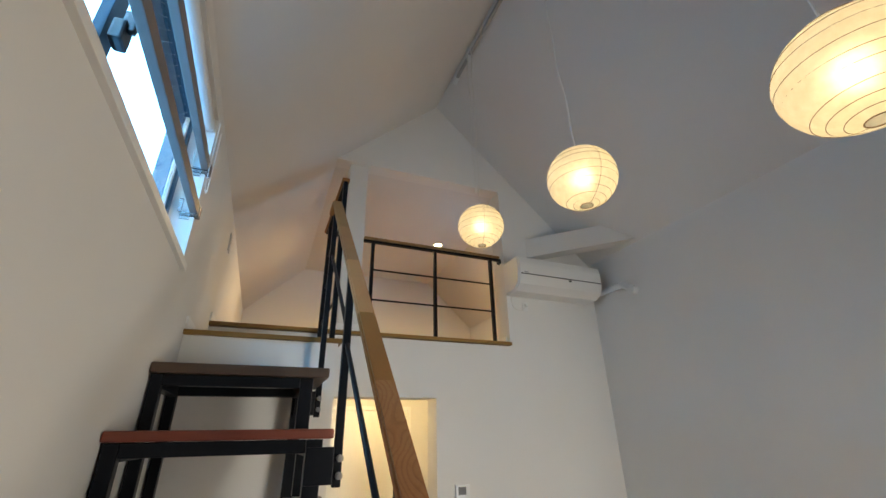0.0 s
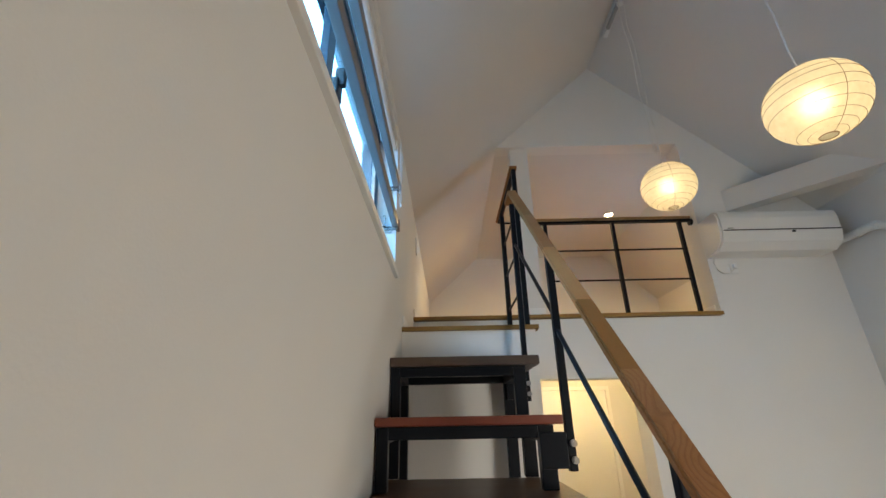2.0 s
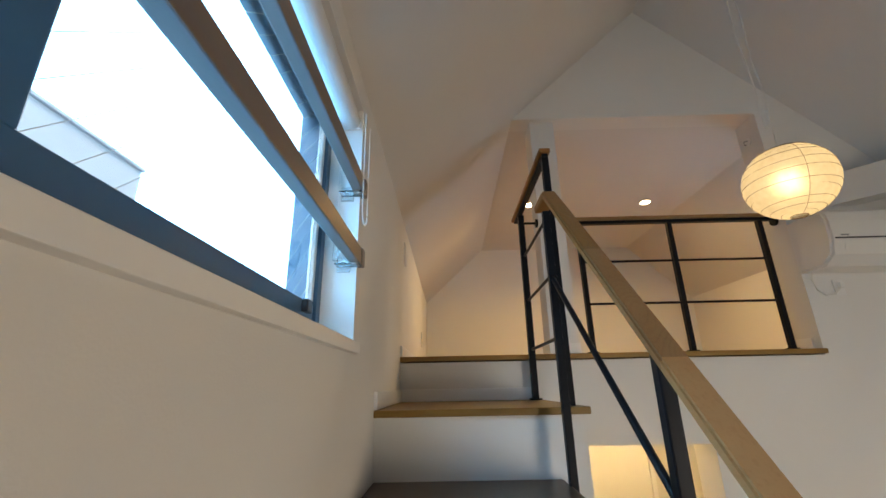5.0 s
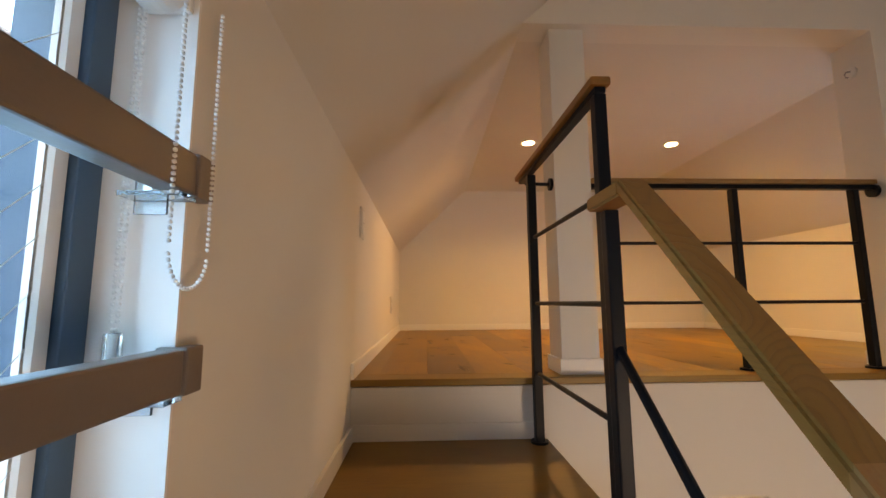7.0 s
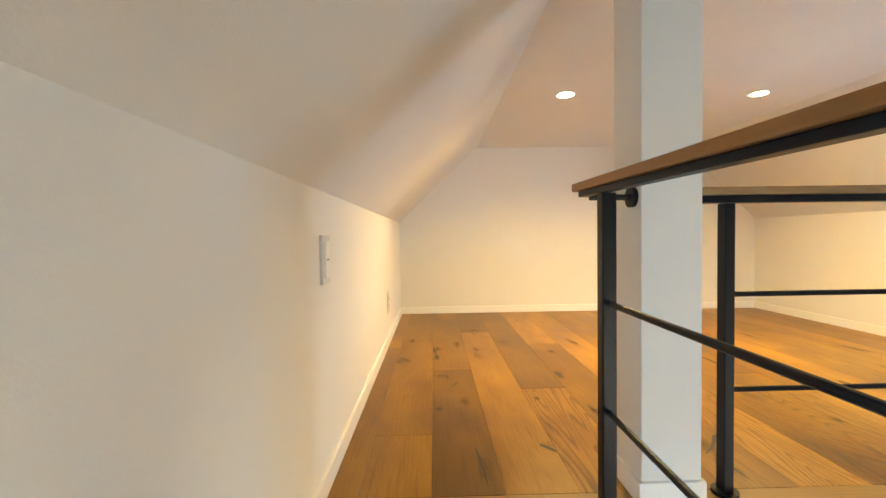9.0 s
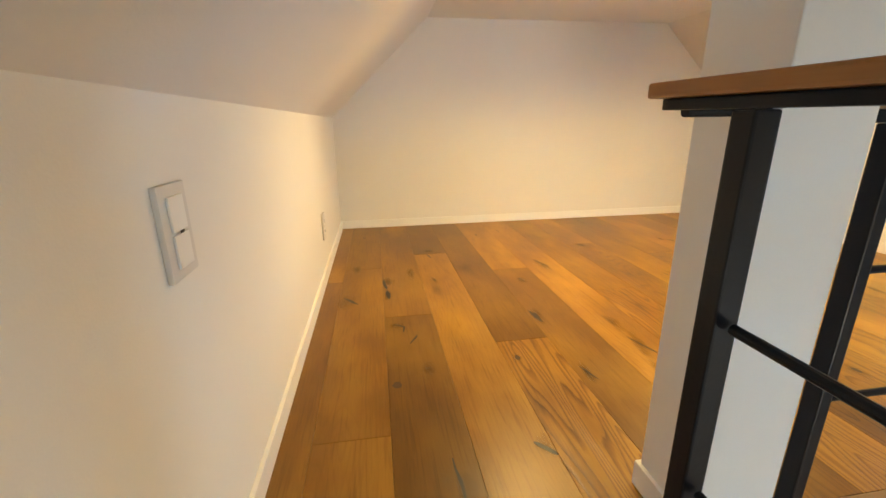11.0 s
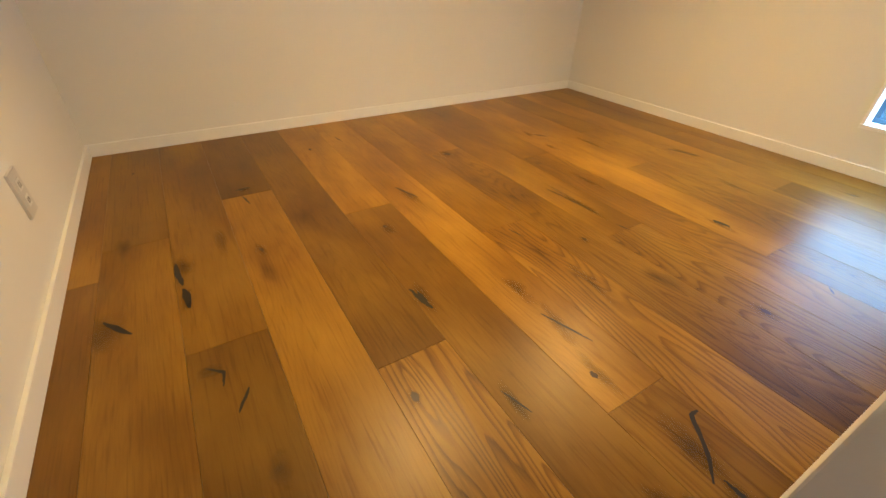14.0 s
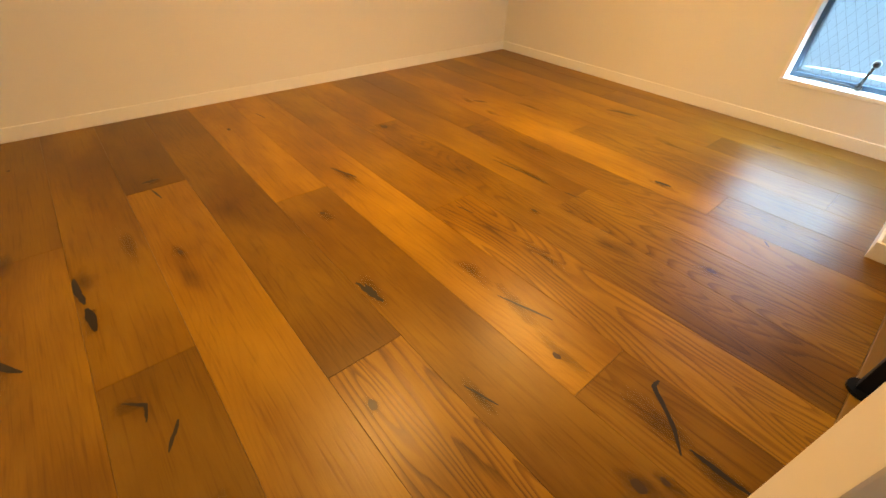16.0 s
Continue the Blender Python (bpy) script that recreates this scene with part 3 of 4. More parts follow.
wpart("frame", (FX0, FX1, WY0, WY1, WZ0, WZ0 + 0.05), (FX0, FX1, WY0, WY1, WZ1 - 0.04, WZ1), (FX0, FX1, WY1 - 0.034, WY1, WZ0 + 0.05, WZ1 - 0.04), (FX0, FX1, WY0, WY0 + 0.034, WZ0 + 0.05, WZ1 - 0.04))
for y0, y1, x in ((-1.885, WY1 - 0.035, GX), (WY0 + 0.035, -1.80, GX - 0.03)):
    z0, z1, s = WZ0 + 0.051, WZ1 - 0.041, 0.042
    sash = wpart("sash", (x - 0.012, x + 0.012, y0, y1, z0, z0 + s), (x - 0.012, x + 0.012, y0, y1, z1 - 0.012, z1), (x - 0.012, x + 0.012, y0, y0 + 0.06, z0 + s, z1 - 0.012))
    wpart("bead", (x - 0.010, x + 0.010, y1 - 0.016, y1 - 0.001, z0 + s, z1 - 0.012), mat=TRIM, label="pale glazing bead", bevel=0)
    pane = at(sash, part("pane", boxes((x - 0.003, x + 0.003, y0 + 0.06, y1 - 0.016, z0 + s, z1 - 0.012)), GLASS, sash, "wired glass pane"))
    pane.visible_shadow = False
    bm = bmesh.new()
    lo, hi, left, right = z0 + s, z1 - 0.012, y0 + 0.06, y1 - 0.016
    k = left - 0.62
    while k < right:
        a, c = max(k, left), min(k + (hi - lo), right)
        if c > a:
            rod(bm, (x + 0.0036, a, lo + (a - k)), (x + 0.0036, c, lo + (c - k)), 0.0005, 4)
        k += 0.052
    at(sash, part("wire", bm, CORD, sash, "diagonal safety wires"))
wpart("latch", (-0.083, -0.055, -1.895, -1.845, 2.60, 2.66), mat=DARK, label="black crescent latch", bevel=0.006)
wpart("latch", (-0.070, -0.040, -1.885, -1.865, 2.64, 2.70), mat=DARK, label="black latch lever", bevel=0.005)
wpart("child_lock", (-0.088, -0.072, -1.18, -1.145, 2.445, 2.475), mat=DARK, label="small black sash stop", bevel=0.004)
wpart("sill", (-0.089, 0.016, WY0 - 0.01, WY1 + 0.014, WZ0 - 0.026, WZ0 + 0.002), mat=TRIM, label="white sill board")
wpart("reveal", (-0.089, 0.001, WY1 - 0.003, WY1 + 0.001, WZ0 + 0.002, WZ1), (-0.089, 0.001, WY0, WY0 + 0.003, WZ0 + 0.002, WZ1), (-0.089, 0.001, WY0, WY1, WZ1 - 0.002, WZ1 + 0.001), mat=TRIM, label="white window reveal", bevel=0)

for z in (2.798, 2.592):
    gb_ = thing("guard_bar", "bronze aluminium guard bar across the stair window", "guard bar", (0.0, -1.88, z), "window guard bars")
    at(gb_, part("bar", boxes((-0.014, 0.014, WY0 + 0.02, WY1 - 0.008, z, z + 0.045), bevel=0.003), ALU_BROWN, gb_))
    at(gb_, part("end_cap", boxes((-0.016, 0.017, WY1 - 0.009, WY1 + 0.024, z - 0.002, z + 0.047), bevel=0.003), ALU_BROWN, gb_, "square end cap"))
    at(gb_, part("bracket", boxes((-0.05, 0.012, WY1 - 0.034, WY1 - 0.004, z - 0.006, z - 0.001), (-0.05, -0.016, WY1 - 0.008, WY1 - 0.004, z - 0.02, z + 0.02)), CLEAR, gb_, "clear plastic bracket"))
    bm = bmesh.new()
    rod(bm, (-0.034, WY1 - 0.008, z + 0.008), (-0.034, WY1 - 0.012, z + 0.008), 0.005)
    at(gb_, part("screw", bm, BOLT, gb_))

blind = thing("roller_blind", "rolled-up white roller blind with a bead chain", "blind", (-0.035, -1.88, 2.98))
bm = bmesh.new()
rod(bm, (-0.036, WY0 + 0.03, 3.036), (-0.036, WY1 - 0.012, 3.036), 0.031, 28)
at(blind, part("roll", bm, PLASTIC, blind, "rolled white fabric", smooth=False))
at(blind, part("bracket", boxes((-0.06, -0.004, WY1 - 0.0118, WY1 - 0.0035, 3.01, 3.075), bevel=0.004), PLASTIC, blind))


def bead_loop(xa, ya, xb, yb, top, low):
    """Two hanging strands of beads joined by a round bend."""
    bm = bmesh.new()
    step, r = 0.0058, math.hypot(xa - xb, ya - yb) / 2
    n = int((top - low) / step)
    spots = [Vector((xa, ya, top - i * step)) for i in range(n)] + [Vector((xb, yb, top - i * step)) for i in range(n)]
    m = max(3, int(math.pi * r / step))
    for i in range(1, m):
        c = (1 - math.cos(math.pi * i / m)) / 2
        spots.append(Vector((xa + (xb - xa) * c, ya + (yb - ya) * c, low - r * math.sin(math.pi * i / m))))
    for p in spots:
        bmesh.ops.create_icosphere(bm, subdivisions=1, radius=0.0025, matrix=Matrix.Translation(p))
    return bm


at(blind, part("bead_chain", bead_loop(0.021, -1.024, 0.023, -1.098, 3.02, 2.735), PLASTIC, blind, "white bead chain loop", smooth=True))
at(blind, part("bead_chain", bead_loop(-0.050, -1.050, -0.056, -1.050, 3.02, 2.66), PLASTIC, blind, "white bead chain loop", smooth=True))
at(blind, part("chain_weight", boxes((-0.060, -0.046, -1.056, -1.044, 2.60, 2.655), bevel=0.003), CLEAR, blind, "clear plastic chain holder"))

# ---- loft window ----
w2 = thing("window_2", "small dark-framed top-hung window with frosted wired glass", "window", (XR, 0.5, RZ0), kind="structure")


def w2part(name, *rows, mat=ALU_DARK, label="", bevel=0.002):
    """Rows: along the wall, into the wall, height."""
    return at(w2, part(name, boxes(*[(XR + n0, XR + n1, u0, u1, z0, z1) for u0, u1, n0, n1, z0, z1 in rows], bevel=bevel), mat, w2, label))


w2part("casing", (RW0 - 0.012, RW1 + 0.012, -0.008, 0.075, RZ0 - 0.016, RZ0 + 0.002), (RW0 - 0.012, RW0 + 0.003, -0.004, 0.075, RZ0 + 0.002, RZ1 - 0.003), (RW1 - 0.003, RW1 + 0.012, -0.004, 0.075, RZ0 + 0.002, RZ1 - 0.003),
       (RW0 - 0.012, RW1 + 0.012, -0.004, 0.075, RZ1 - 0.003, RZ1 + 0.012), mat=TRIM, label="white sill and casing")
w2part("frame", (RW0, RW1, 0.075, 0.135, RZ0, RZ0 + 0.022), (RW0, RW1, 0.075, 0.135, RZ1 - 0.022, RZ1), (RW0, RW0 + 0.022, 0.075, 0.135, RZ0 + 0.022, RZ1 - 0.022), (RW1 - 0.022, RW1, 0.075, 0.135, RZ0 + 0.022, RZ1 - 0.022))
p2 = w2part("pane", (RW0 + 0.022, RW1 - 0.022, 0.10, 0.106, RZ0 + 0.022, RZ1 - 0.022), mat=FROST, label="frosted wired glass pane", bevel=0)
p2.visible_shadow = False
bm = bmesh.new()
for k in range(-16, 24):
    for way in (-1, 1):
        lo, hi = RZ0 + 0.022, RZ1 - 0.022
        a = RW0 + k * 0.036
        b_ = a + (hi - lo) * 0.6
        ya, yb = max(a, RW0 + 0.022), min(b_, RW1 - 0.022)
        if yb > ya:
            za, zb = lo + (ya - a) / 0.6, lo + (yb - a) / 0.6
            if way < 0:
                za, zb = hi - (za - lo), hi - (zb - lo)
            rod(bm, (XR + 0.0985, ya, za), (XR + 0.0985, yb, zb), 0.0004, 4)
at(w2, part("wire", bm, BOLT, w2, "diamond safety wire mesh"))
bm = bmesh.new()
rod(bm, (XR + 0.070, 0.535, RZ0 + 0.010), (XR + 0.042, 0.535, RZ0 + 0.022), 0.013)
rod(bm, (XR + 0.046, 0.535, RZ0 + 0.020), (XR + 0.030, 0.522, RZ0 + 0.105), 0.0065)
bmesh.ops.create_icosphere(bm, subdivisions=2, radius=0.016, matrix=Matrix.Translation((XR + 0.029, 0.520, RZ0 + 0.115)))
at(w2, part("crank", bm, DARK, w2, "black crank handle", smooth=True))
at(w2, sweep("cable", [(XR + 0.055 + 0.008 * math.sin(k), 0.76 - 0.028 * k, RZ0 + 0.006 + 0.010 * math.sin(k * 0.39)) for k in range(9)], 0.003, DARK, w2, "thin black cable"))

# ---- lanterns ----
CAP = radians(10)


def lantern(place, bend, spare, seam):
    """bend: sideways sway of the cord; spare: a looped second cord; seam: where the wire spine stands."""
    label = "round cream paper lantern, lit, hanging on a " + ("doubled white cord" if spare else "single white cord")
    ob = thing("pendant_lantern", label, "lantern", place, "paper lanterns")
    R, H = 0.139, 0.132
    hoops = [CAP, 0.42, 0.62, 0.86, 1.08, 1.33, 1.60, 1.86, 2.09, 2.34, 2.56, 2.76, math.pi - CAP]
    hoops = [hoops[0]] + [h + random.uniform(-0.025, 0.025) for h in hoops[1:-1]] + [hoops[-1]]
    bm = bmesh.new()
    n = 44
    rows = []
    for h0, h1 in zip(hoops, hoops[1:]):
        for j in range(4):
            f = j / 4
            a = h0 + (h1 - h0) * f
            puff = 1 + 0.006 * math.sin(math.pi * f)
            rows.append([bm.verts.new((R * math.sin(a) * puff * (1 + random.uniform(-0.004, 0.004)) * math.cos(k * math.tau / n), R * math.sin(a) * puff * (1 + random.uniform(-0.004, 0.004)) * math.sin(k * math.tau / n), H * math.cos(a))) for k in range(n)])
    a = hoops[-1]
    rows.append([bm.verts.new((R * math.sin(a) * math.cos(k * math.tau / n), R * math.sin(a) * math.sin(k * math.tau / n), H * math.cos(a))) for k in range(n)])
    for u, v in zip(rows, rows[1:]):
        for k in range(n):
            bm.faces.new((u[k], u[(k + 1) % n], v[(k + 1) % n], v[k]))
    shade = part("shade", bm, PAPER, ob, "cream paper shade", smooth=True)
    for i, a in enumerate(hoops):
        end = i in (0, len(hoops) - 1)
        r, z = R * math.sin(a) + 0.0006, H * math.cos(a)
        tilt = Euler((random.uniform(-0.03, 0.03), random.uniform(-0.03, 0.03), 0)).to_matrix()
        pts = [tilt @ Vector((r * math.cos(t * math.tau / 40), r * math.sin(t * math.tau / 40), 0)) + Vector((0, 0, z)) for t in range(41)]
        sweep("end_ring" if end else "hoop", pts, 0.0016 if end else 0.0008, RIB, shade)
    for az in (seam, seam + math.pi):
        spine = [((R + 0.0008) * math.sin(b_) * math.cos(az), (R + 0.0008) * math.sin(b_) * math.sin(az), H * math.cos(b_)) for b_ in (CAP + (math.pi - 2 * CAP) * j / 30 for j in range(31))]
        sweep("spine_wire", spine, 0.0008, RIB, shade)
    bm = bmesh.new()
    rod(bm, (0, 0, 0.035), (0, 0, 0.125), 0.014, 14)
    socket = part("socket", bm, PLASTIC, ob, "white lamp socket")
    bm = bmesh.new()
    bmesh.ops.create_uvsphere(bm, u_segments=16, v_segments=10, radius=0.030)
    part("bulb", bm, BULB, socket, "lit bulb", smooth=True).visible_shadow = False
    top = RIDGE_Z - SLOPE * abs(RIDGE_X - place[0]) - place[2] - 0.02
    k = 30
    sweep("cord", [(bend * math.sin(math.pi * j / k) + 0.006 * math.sin(j * 0.5) * (j / k), 0.005 * math.sin(j * 0.9), 0.12 + (top - 0.12) * j / k) for j in range(k + 1)], 0.0030, CORD, ob, "white cord")
    if spare:
        loop = [(-0.028 + 0.006 * math.sin(j * 0.6), 0.0, 0.24 + (top - 0.26) * j / 24) for j in range(24, -1, -1)]
        loop += [(-0.028 + 0.011 - 0.011 * math.cos(a), 0, 0.24 - 0.018 * math.sin(a)) for a in (0.5, 1.0, 1.6, 2.2, 2.8)] + [(-0.006, 0, 0.30)]
        sweep("spare_cord", loop, 0.0030, CORD, ob, "looped spare cord")
    return ob


for p, bend, spare, seam in zip(LANTERNS, (0.004, -0.030, -0.045), (True, False, False), (-1.9, -1.75, -1.95)):
    lantern(p, bend, spare, seam)


# ---- lighting track ----
track = thing("lighting_track", "white ceiling lighting track along the ridge", "lighting track", (1.5, -1.5, 4.56))
TX, TZ = 1.50, RIDGE_Z - SLOPE * 0.03 - 0.028
at(track, part("rail", boxes((TX - 0.011, TX + 0.011, -3.0, -0.42, TZ - 0.006, TZ + 0.02), bevel=0.002), TRACKGREY, track, "grey channel"))
at(track, part("end_cap", boxes((TX - 0.018, TX + 0.018, -0.43, -0.36, TZ - 0.012, TZ + 0.02), bevel=0.003), PLASTIC, track))
bm = bmesh.new()
rod(bm, (TX, -0.66, TZ - 0.03), (TX, -0.66, TZ - 0.008), 0.024, 20)
at(track, part("plug", bm, PLASTIC, track, "white plug adapter"))

# ---- downlights ----
for x, y in DOWNLIGHTS:
    d = thing("downlight", "lit round recessed downlight in the loft ceiling", "downlight", (x, y, FLAT), "loft downlights")
    bm = bmesh.new()
    for ra, rb, z0, z1 in ((0.050, 0.038, -0.004, -0.002),):
        n = 32
        o = [bm.verts.new((ra * math.cos(k * math.tau / n), ra * math.sin(k * math.tau / n), z0 + 0.003)) for k in range(n)]
        m_ = [bm.verts.new((0.5 * (ra + rb) * math.cos(k * math.tau / n), 0.5 * (ra + rb) * math.sin(k * math.tau / n), z0)) for k in range(n)]
        i_ = [bm.verts.new((rb * math.cos(k * math.tau / n), rb * math.sin(k * math.tau / n), z1)) for k in range(n)]
        for k in range(n):
            j = (k + 1) % n
            bm.faces.new((o[k], o[j], m_[j], m_[k]))
            bm.faces.new((m_[k], m_[j], i_[j], i_[k]))
    part("ring", bm, PLASTIC, d, "white trim ring", smooth=True)
    bm = bmesh.new()
    bmesh.ops.create_circle(bm, cap_ends=True, segments=32, radius=0.038, matrix=Matrix.Translation((0, 0, -0.0025)))
    part("lens", bm, LED, d, "glowing lens").visible_shadow = False

# ---- air conditioner ----
ac = thing("air_conditioner", "white wall-mounted split air conditioner", "air conditioner", (2.49, FY0, 2.81))
bm = bmesh.new()
prof = [(0.02, 2.795), (-0.13, 2.792), (-0.195, 2.835), (-0.215, 2.90), (-0.218, 3.00), (-0.207, 3.045), (-0.175, 3.065), (0.02, 3.065)]
prism(bm, [(2.06, y, z) for y, z in prof], (0.815, 0, 0))
bmesh.ops.bevel(bm, geom=[e for e in bm.edges if abs(e.verts[0].co.x - e.verts[1].co.x) < 0.01], offset=0.012, segments=2, affect="EDGES")
at(ac, part("body", bm, PLASTIC, ac))
at(ac, part("slot", boxes((2.08, 2.86, -0.2205, -0.21, 2.908, 2.914)), DARK, ac, "dark panel seam"))
bm = bmesh.new()
prism(bm, [(2.09, -0.1915, 2.845), (2.09, -0.182, 2.839), (2.09, -0.184, 2.835), (2.09, -0.1955, 2.842)], (0.70, 0, 0))
at(ac, part("louvre", bm, DARK, ac, "dark air outlet slot"))
bm = bmesh.new()
prism(bm, [(2.12, -0.2155, 2.890), (2.12, -0.2035, 2.856), (2.12, -0.2055, 2.855), (2.12, -0.2175, 2.889)], (0.61, 0, 0))
at(ac, part("flap", bm, PLASTIC, ac, "white outlet flap"))
at(ac, part("sensor", boxes((2.53, 2.55, -0.2215, -0.212, 2.888, 2.902)), DARK, ac, "black sensor window"))
at(ac, part("badge", boxes((2.11, 2.145, -0.2205, -0.214, 2.922, 2.928)), GREY, ac))

pipe = thing("pipe_cover", "white air conditioner pipe cover on the wall", "pipe cover", (3.0, -0.04, 2.9))
pts = [(2.86, -0.03, 2.868), (2.90, -0.045, 2.868), (2.925, -0.085, 2.868), (2.932, -0.15, 2.866), (2.933, -0.22, 2.864), (2.933, -0.30, 2.866), (2.933, -0.355, 2.864), (2.933, -0.40, 2.845), (2.933, -0.435, 2.812)]
duct = at(pipe, sweep("duct", pts, 0.026, PLASTIC, pipe))
for j in (2, 4, 6):
    p, q = Vector(pts[j]), Vector(pts[j + 1])
    bm = bmesh.new()
    rod(bm, p, p + (q - p).normalized() * 0.010, 0.029, 16)
    at(duct, part("band", bm, PLASTIC, duct))
bm = bmesh.new()
rod(bm, (2.92, -0.446, 2.80), (XR, -0.446, 2.80), 0.038, 24)
at(pipe, part("cap", bm, PLASTIC, pipe, "round white wall cap"))

outl = thing("wall_socket", "white wall socket with the air conditioner's plug", "socket", (2.24, FY0, 2.73))
at(outl, part("plate", boxes((2.215, 2.265, FY0 - 0.008, FY0, 2.68, 2.76), bevel=0.002), PLASTIC, outl))
at(outl, part("plug", boxes((2.228, 2.252, FY0 - 0.030, FY0 - 0.008, 2.715, 2.745), bevel=0.004), PLASTIC, outl))
sweep("power_cord", [(2.12, 0.0, 2.81), (2.10, 0.0, 2.76), (2.115, 0.0, 2.705), (2.15, 0.0, 2.68), (2.20, 0.0, 2.685), (2.236, -0.002, 2.72)], 0.0035, CORD)
tagged(bpy.data.objects["power_cord"], "white power cord looping below the air conditioner", "cord")

# ---- corner brace beam ----
bm = bmesh.new()
a0, a1 = Vector((2.27, FY0 + 0.04, 3.167)), Vector((3.06, -0.690, 3.195))
wid = Vector((0.68, 0.73, 0)) * 0.11
prism(bm, [a0, a1, a1 + Vector((0, 0, 0.17)), a0 + Vector((0, 0, 0.17))], wid)
brace = setting("corner_brace", bm, CEIL, "white boxed brace beam across the room corner", "beam")

# ---- controls on the walls ----
ctl = thing("wall_controller", "white wall controller with a dark display", "controller", (1.62, FY0, 1.4))
at(ctl, part("case", boxes((1.575, 1.675, FY0 - 0.018, FY0, 1.335, 1.48), bevel=0.004), PLASTIC, ctl))
at(ctl, part("display", boxes((1.592, 1.645, FY0 - 0.0205, FY0 - 0.016, 1.425, 1.470)), DARK, ctl, "dark display"))

sw = thing("light_switch", "white double light switch plate on the side wall", "switch", (0, 0.168, 2.995))
at(sw, part("plate", boxes((0, 0.008, 0.128, 0.205, 2.937, 3.060), bevel=0.002), PLATE, sw))
for z0, z1 in ((2.952, 2.996), (3.000, 3.045)):
    at(sw, part("rocker", boxes((0.008, 0.0115, 0.146, 0.187, z0, z1), bevel=0.001), PLASTIC, sw))
at(sw, part("indicator", boxes((0.0116, 0.0124, 0.162, 0.172, 2.9965, 3.0)), DARK, sw))
so = thing("wall_socket", "white double wall socket low on the loft wall", "socket", (0, 1.6, 2.67))
at(so, part("plate", boxes((0, 0.008, 1.55, 1.625, 2.605, 2.727), bevel=0.002), PLATE, so))
for z in (2.645, 2.69):
    at(so, part("outlet", boxes((0.008, 0.0095, 1.572, 1.603, z - 0.015, z + 0.015), bevel=0.001), PLASTIC, so))
    at(so, part("slot", boxes((0.0096, 0.0102, 1.580, 1.583, z - 0.008, z + 0.008), (0.0096, 0.0102, 1.592, 1.595, z - 0.008, z + 0.008)), DARK, so))

hook = thing("wall_hook", "small round white hook plate on the opening's edge", "hook", (2.075, 0.11, 3.64))
bm = bmesh.new()
rod(bm, (2.0745, 0.11, 3.64), (2.066, 0.11, 3.64), 0.024, 20)
at(hook, part("plate", bm, PLASTIC, hook))
at(hook, sweep("hook", [(2.066, 0.11, 3.645), (2.048, 0.11, 3.642), (2.040, 0.11, 3.630), (2.044, 0.11, 3.618), (2.054, 0.11, 3.617)], 0.003, BOLT, hook, "bent metal hook"))

# ---- hall ----
hd = thing("door_1", "flat pale door at the end of the hall", "door", (0.8, 1.13, 0), kind="structure")
leaf = at(hd, part("leaf", boxes((0.86, 1.598, 1.12, 1.15, 0.102, 1.985), bevel=0.003), TRIM, hd))
at(hd, part("frame", boxes((1.602, 1.632, 1.11, 1.15, 0.102, 2.02), (0.82, 1.602, 1.11, 1.15, 1.989, 2.02), bevel=0.002), TRIM, hd))
bm = bmesh.new()
rod(bm, (1.54, 1.12, 1.05), (1.54, 1.07, 1.05), 0.009)
rod(bm, (1.54, 1.07, 1.05), (1.43, 1.07, 1.05), 0.009)
at(leaf, part("handle", bm, BOLT, leaf, "metal lever handle"))
hl = thing("downlight", "lit round downlight in the hall ceiling", "downlight", (1.30, 0.60, L - 0.22))
bm = bmesh.new()
bmesh.ops.create_cone(bm, cap_ends=True, segments=28, radius1=0.045, radius2=0.05, depth=0.012, matrix=Matrix.Translation((0, 0, -0.006)))
part("lens", bm, LED, hl, "glowing lens").visible_shadow = False

# ---- outside ----
GROUNDMAT = plain("asphalt", (0.05, 0.05, 0.052), 0.9)
SIDING = plain("grey_siding", (0.20, 0.21, 0.22), 0.7, grain=40)
ROOFPINK = plain("weathered_pink_roof_sheet", (0.42, 0.21, 0.19), 0.7, grain=30, vary=0.15)
RENDERED = plain("pale_grey_render", (0.36, 0.41, 0.44), 0.85, grain=60, vary=0.08)
ROOFBLUE = plain("grey_blue_roof_seam", (0.085, 0.115, 0.145), 0.7, grain=30)
for m_ in (ROOFPINK, ROOFBLUE):
    m_.node_tree.nodes["Principled BSDF"].inputs["Specular IOR Level"].default_value = 0.08
SKYGLOW = glowing("bright_hazy_sky", (0.24, 0.60, 1.0), 4.5)
setting("backdrop", boxes((-62, -60, -400, 900, -3.2, 700)), SKYGLOW, "bright white hazy sky beyond the roofs", "sky")
setting("ground", boxes((-120, 120, -120, 120, -3.3, -3.2)), GROUNDMAT, "asphalt ground outside", "ground")
house = thing("neighbour_house", "low neighbouring house with a pink striped metal roof", "house", (-4, 3, -3.2))
ALONG, DOWN = Vector((-0.367, 0.930, 0)), Vector((0.930, 0.367, -0.52))
TOP_A = Vector((-4.08, 2.69, 3.60)) - 4.3 * ALONG
TOP_B = TOP_A + 11.0 * ALONG
BACK = Vector((-0.930, -0.367, -0.52))
walls = [TOP_A + 0.2 * ALONG + 1.55 * DOWN, TOP_B - 0.2 * ALONG + 1.55 * DOWN, TOP_B - 0.2 * ALONG + 1.55 * BACK, TOP_A + 0.2 * ALONG + 1.55 * BACK]
bm = bmesh.new()
prism(bm, [Vector((p.x, p.y, -3.2)) for p in walls], (0, 0, 5.75))
at(house, part("wall", bm, SIDING, house))
UP = Vector((0, 0, 1))
